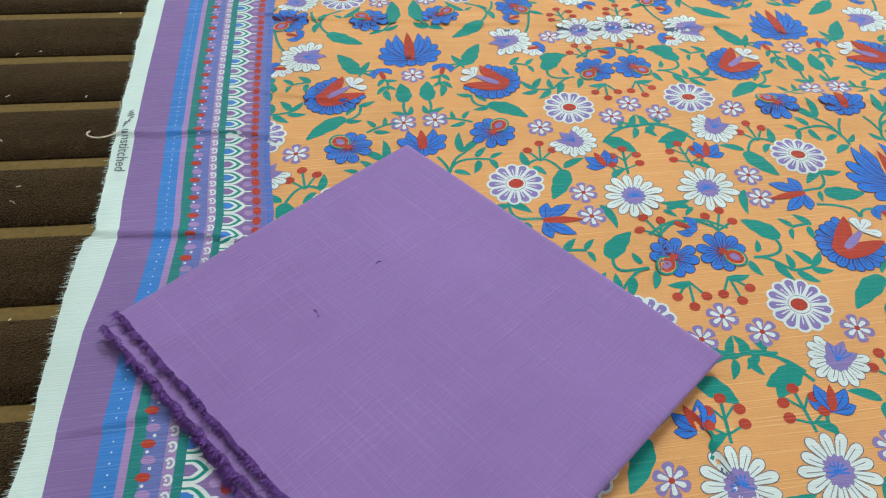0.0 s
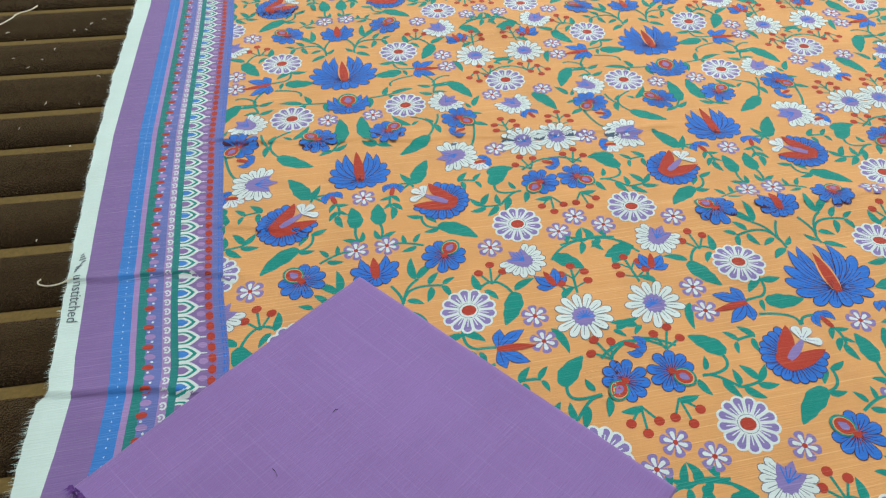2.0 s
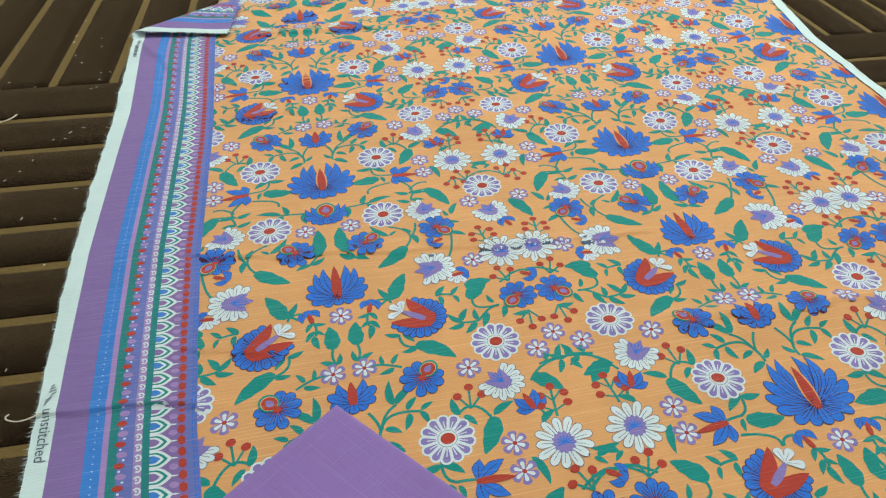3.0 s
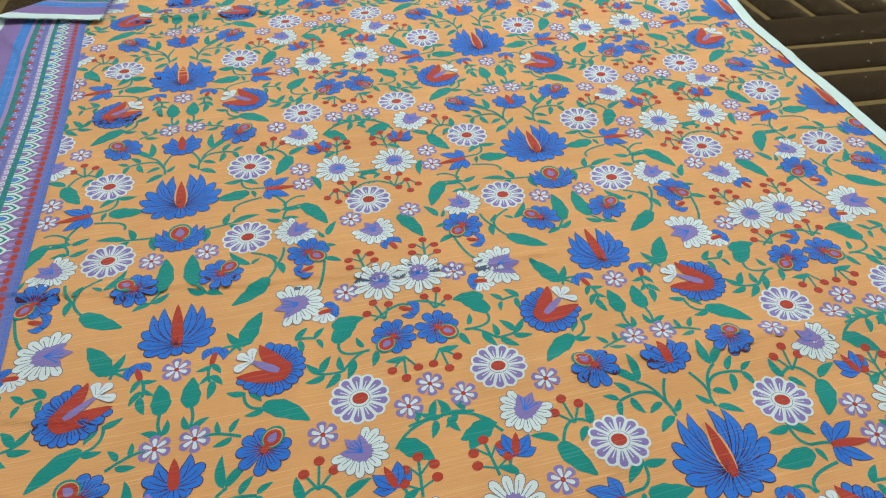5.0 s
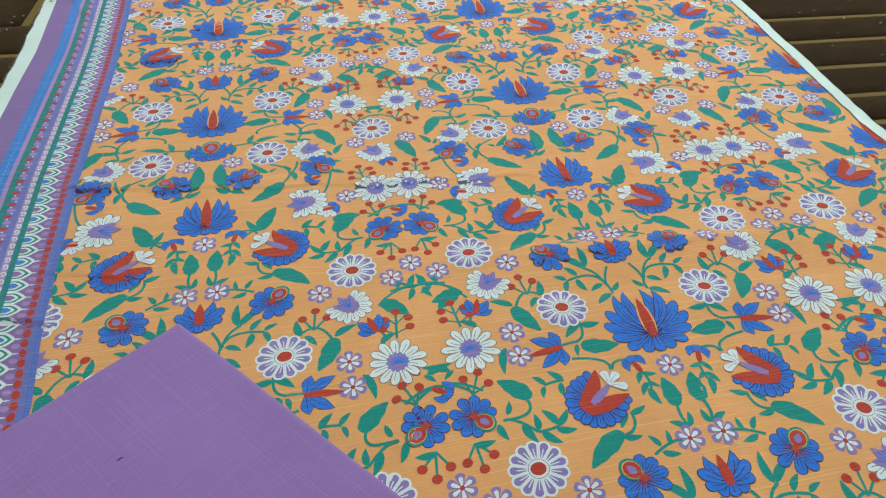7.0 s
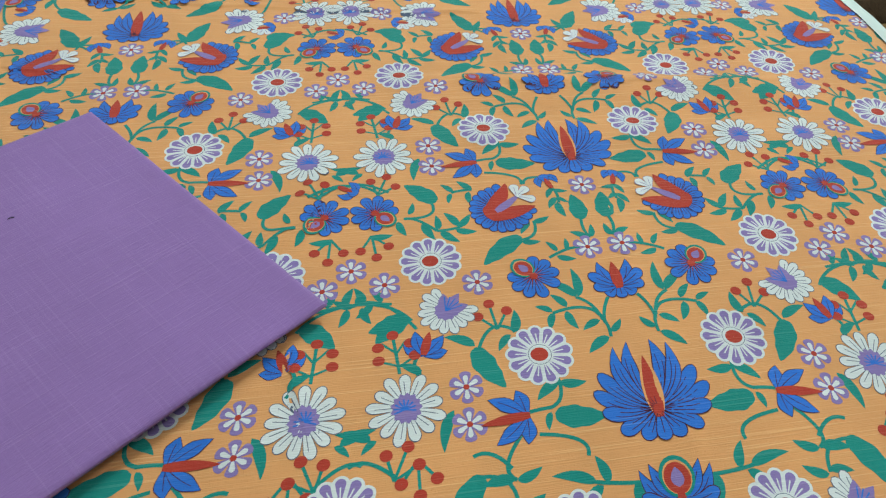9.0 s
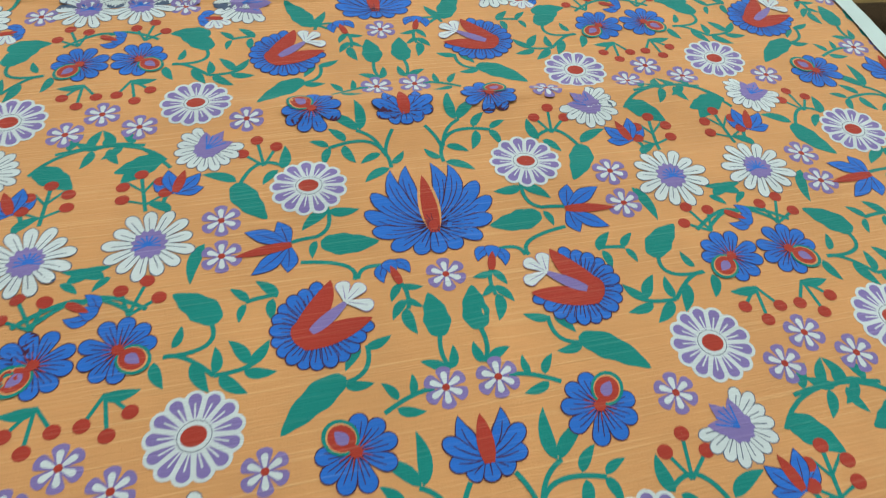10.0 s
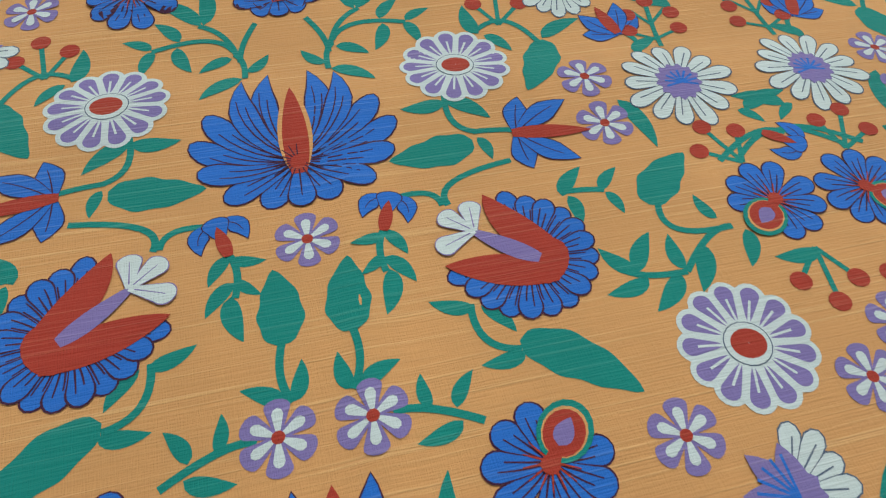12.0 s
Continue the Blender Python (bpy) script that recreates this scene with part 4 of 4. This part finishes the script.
while y < BORDER_END - 0.01:
    Pen(dots, (0.0748, y), (0, 1), 1.0, on_border).disc(0, 0, 0.0005, 0.0006, WHITE, 0, 6)
    Pen(dots, (0.0036, y), (0, 1), 1.0, on_border).blade(0, 0, 0, 0.0042, 0.0010, BLUE, 0, "line", n=2)
    Pen(dots, (0.0012, y), (0, 1), 1.0, on_border).blade(0, 0, 10, 0.0046, 0.0008, BLUE, 0, "line", n=2)
    y += 0.0066
arch.done("arch_trim", sheet, "white and teal printed arches")
drops.done("drop_trim", sheet, "red and mauve printed drops")
dots.done("swirl_trim", sheet, "small white printed swirls and dots")

# lettering on the white selvedge
cur = bpy.data.curves.new("selvedge_word", "FONT")
cur.body, cur.size, cur.resolution_u = "unstitched", 0.0118, 3
tmp = new("selvedge_word", cur)
me = bpy.data.meshes.new_from_object(tmp.evaluated_get(bpy.context.evaluated_depsgraph_get()))
bpy.data.objects.remove(tmp)
me.materials.clear()
me.materials.append(INKGREY)
for vert in me.vertices:
    lx, ly = vert.co.x, vert.co.y
    yy = -0.1085 - lx
    vert.co = border(0.1162 - ly, yy, 0.0004)
word = new("selvedge_word", me)
word.parent = sheet
tagged(word, "grey word printed along the white selvedge")
b = Build()
for y0 in (-0.0925, 0.600):
    for k, (l, off) in enumerate(((0.0050, 0.0), (0.0075, 0.0004), (0.0105, 0.0008), (0.0060, 0.0022), (0.0028, 0.0), (0.0085, -0.0012), (0.0055, -0.0022), (0.0040, -0.0030))):
        rows = [[border(0.1128 - off + l * (t - 0.5) * 0.55, y0 + 0.0090 - 0.0028 * k - 0.0013 * q + 0.002 * (0.5 - t), 0.0004) for q in (0, 1)] for t in (0, 0.5, 1)]
        b.grid(rows, INKGREY)
for k in range(8):
    rows = [[border(0.1105 + 0.005 * q, 0.590 - 0.0052 * k - 0.0032 * t, 0.0004) for q in (0, 1)] for t in (0, 1)]
    b.grid(rows, INKGREY)
b.done("selvedge_mark", sheet, "small grey bars printed on the selvedge")

# ---- folded purple cloth ----
L, A, R = Vector((-0.185, -0.303)), Vector((-0.006, -0.1435)), Vector((0.1755, -0.3475))
ALONG, DOWN = A - L, R - A
folded = empty("folded_cloth", "plain purple cotton cloth folded flat with frayed cut edges", "fabric")


CR0 = L + DOWN * 0.20 + ALONG * 0.01
CR1 = CR0 + ALONG * 0.20 - DOWN * 0.05


def puff(d, r):
    return 1.0 if d >= r else math.sqrt(max(0.0, 1 - (1 - d / r) ** 2))


def layer(name, z0, thick, start, inset, slant=0.0):
    """One folded thickness: rounded on three sides, open along its cut side."""
    b = Build()
    n, m = 44, 48
    la, ld = ALONG.length, DOWN.length
    us = [start + (1 - inset / la - start) * (0.5 - 0.5 * math.cos(math.pi * min(1, 0.12 + 0.88 * i / n)) if i else 0.0) for i in range(n + 1)]
    us = sorted(us)
    vs = [inset / ld + (1 - 2 * inset / ld) * (0.5 - 0.5 * math.cos(math.pi * j / m)) for j in range(m + 1)]
    for sgn in (1, -1):
        rows = []
        for u in us:
            row = []
            for v in vs:
                d = min((1 - inset / la - u) * la, (v - inset / ld) * ld, (1 - inset / ld - v) * ld)
                pt = L + ALONG * (u + slant * v * (1 - u)) + DOWN * v
                soft = 0.0008 * noise.noise((pt.x * 16, pt.y * 16, z0 * 90)) + 0.0003 * noise.noise((pt.x * 50, pt.y * 50, z0 * 90))
                lift = thick / 2 * puff(max(0, d), thick * 0.8)
                sag = -0.0022 * math.exp(-((1 - u) * la / 0.05) ** 2) - 0.0010 * math.exp(-(u * la / 0.03) ** 2)
                soft += 0.9 * ridge(pt.x, pt.y, CR0.x, CR0.y, CR1.x, CR1.y, 0.0035, -0.0016)
                ww = 0.0016 * noise.noise((v * 26, z0 * 300, 3)) if u <= us[0] + 1e-6 else 0
                pt = pt + ALONG.normalized() * ww
                row.append((pt.x, pt.y, max(0.0022, z0 + thick / 2 + (sag + soft) * (z0 / 0.012) + sgn * lift)))
            rows.append(row if sgn > 0 else row[::-1])
        b.grid(rows, PURPLE)
    return b.done(name, folded), us[0]


ALN, DNN = ALONG.normalized(), DOWN.normalized()


def fray(u, z, seed, slant=0.0, lo=0.0, hi=1.0):
    """Short ruffled thread ends along a cut edge."""
    b, r = Build(), random.Random(seed)
    s = b.slot(FRAY)
    for i in range(2000):
        v = r.uniform(lo, hi)
        clump = max(0.0, 0.35 + 0.9 * noise.noise((v * 70, seed * 3.1, 0)))
        p = L + ALONG * (u + slant * v) + DOWN * v
        p = p + ALN * (0.0016 * noise.noise((v * 26, z * 300, 3)) + r.uniform(-0.0006, 0.0012))
        thick = i % 3 == 0
        a, l, w = r.gauss(0, 0.55), r.uniform(0.0012, 0.0060) * (0.3 + 1.1 * clump), r.uniform(0.0006, 0.0015) if thick else r.uniform(0.0001, 0.0003)
        if not thick:
            l *= 1.5
        q = p - ALN * math.cos(a) * l + DNN * math.sin(a) * l
        o = len(b.v)
        b.v.extend([(p.x - DNN.x * w, p.y - DNN.y * w, z), (p.x + DNN.x * w, p.y + DNN.y * w, z - 0.0002), (q.x, q.y, max(0.0025, z - r.uniform(0.0002, 0.0030)))])
        b.f.append((o, o + 1, o + 2))
        b.m.append(s)
    return b.done("frayed_edge", folded, "dark purple frayed thread ends", smooth=False)


for k, (z0, thick, start, inset, slant) in enumerate(((0.0022, 0.0046, -0.022, 0.0050, -0.055), (0.0066, 0.0044, -0.040, 0.0024, 0.012), (0.0106, 0.0052, 0.0, 0.0, 0.0))):
    ob, u0 = layer("folded_layer", z0, thick, start, inset, slant)
    fray(u0, z0 + thick * 0.95, 20 + k, slant)
    fray(u0 + 0.002, z0 + thick * 0.40, 30 + k, slant)
for (x, y), ang, l in (((-0.066, -0.309), -1.05, 0.0065), ((-0.0285, -0.269), 0.5, 0.004)):
    b = Build()
    rows = []
    for k in range(5):
        t = k / 4 - 0.5
        px, py = x + math.cos(ang) * l * t, y + math.sin(ang) * l * t + 0.0006 * math.cos(t * 6)
        rows.append([(px, py - 0.0003, 0.0162), (px, py, 0.0168), (px, py + 0.0003, 0.0162)])
    b.grid(rows, DARKLINT)
    tagged(b.done("lint_thread"), "tiny dark thread lying on the purple cloth", "thread", "loose threads")


# ---- wrapped purple cloth in a clear bag, lying on the carpet ----
bag = empty("plastic_bag", "clear plastic bag holding folded purple cloth, on carpet", "bag")


def pillow(name, cx, cy, hx, hy, hz, turn, mat, wrinkle, seed, label):
    b = Build()
    n = 30
    for sgn in (1, -1):
        rows = []
        for i in range(n + 1):
            row = []
            for j in range(n + 1):
                u, v = -math.cos(math.pi * i / n), -math.cos(math.pi * j / n)
                q = (max(0, 1 - abs(u) ** 3.5) * max(0, 1 - abs(v) ** 3.5)) ** 0.5
                cut = 1 - 0.72 * max(0, u) ** 2.5
                x, y = u * hx, v * hy * cut
                z = hz + sgn * hz * q + wrinkle * noise.noise((u * 4 + seed, v * 5, sgn)) * q * (1 if sgn > 0 else 0.2)
                row.append((cx + x * math.cos(turn) - y * math.sin(turn), cy + x * math.sin(turn) + y * math.cos(turn), max(0.0, z)))
            rows.append(row if sgn > 0 else row[::-1])
        b.grid(rows, mat)
    return b.done(name, bag, label)


pillow("wrapped_cloth", -0.463, -0.130, 0.126, 0.050, 0.012, -0.10, PURPLE, 0.003, 2, "folded purple cloth inside")
pillow("film", -0.457, -0.131, 0.140, 0.060, 0.015, -0.10, PLASTIC, 0.010, 5, "wrinkled clear plastic film")


# ---- loose threads and lint on the carpet ----
def thread(pts, width, mat, label):
    cur = bpy.data.curves.new("loose_thread", "CURVE")
    cur.dimensions, cur.bevel_depth, cur.bevel_resolution = "3D", width, 1
    sp = cur.splines.new("BEZIER")
    sp.bezier_points.add(len(pts) - 1)
    for bp, q in zip(sp.bezier_points, pts):
        bp.co, bp.handle_left_type, bp.handle_right_type = q, "AUTO", "AUTO"
    cur.materials.append(mat)
    tmp = new("loose_thread", cur)
    me = bpy.data.meshes.new_from_object(tmp.evaluated_get(bpy.context.evaluated_depsgraph_get()))
    bpy.data.objects.remove(tmp)
    return tagged(new("loose_thread", me), label, "thread", "loose threads")


thread([(-0.228, -0.113, 0.0045), (-0.240, -0.1165, 0.002), (-0.250, -0.115, 0.0008), (-0.255, -0.111, 0.0012), (-0.253, -0.1085, 0.0016)], 0.0006, CREAM, "short cream thread curling off the selvedge")
thread([(-0.412, 0.342, -0.001), (-0.400, 0.356, 0.0006), (-0.396, 0.372, -0.0004), (-0.384, 0.378, 0.0008), (-0.379, 0.394, -0.001)], 0.0008, CREAM, "long cream thread lying on the carpet")
rng = random.Random(21)
for _ in range(110):
    left = rng.random() < 0.72
    x = rng.uniform(-0.46, -0.255) if left else rng.uniform(0.84, 1.12)
    y = rng.uniform(-0.42, 0.75) if left else rng.uniform(0.2, 0.62)
    a, l = rng.uniform(0, 6.28), rng.uniform(0.0008, 0.0032)
    k = rng.uniform(-0.5, 0.5)
    thread([(x, y, -0.0012), (x + l * math.cos(a), y + l * math.sin(a), -0.0008), (x + l * math.cos(a) + l * 0.8 * math.cos(a + k * 3), y + l * math.sin(a) + l * 0.8 * math.sin(a + k * 3), -0.0012)],
           rng.uniform(0.0002, 0.00042), CREAM, "tiny pale lint thread on the brown carpet")

# ---- unseen ceiling lamps over the cloth, one body per panel light ----
for x, y in ((-0.6, 1.3), (1.1, 1.5), (0.9, -0.8)):
    lamp = empty("ceiling_lamp", "unseen flat white rectangular ceiling lamp, switched on", "ceiling lamp", "ceiling lamps")
    b = Build()
    box(b, (x - 0.63, y - 0.2, CEILING - 0.035), (x + 0.63, y + 0.2, CEILING - 0.001), PAINT)
    b.done("lamp_housing", lamp, smooth=False)
    b = Build()
    box(b, (x - 0.6, y - 0.175, CEILING - 0.042), (x + 0.6, y + 0.175, CEILING - 0.036), LAMPWHITE)
    b.done("diffuser", lamp, "glowing white diffuser", smooth=False)
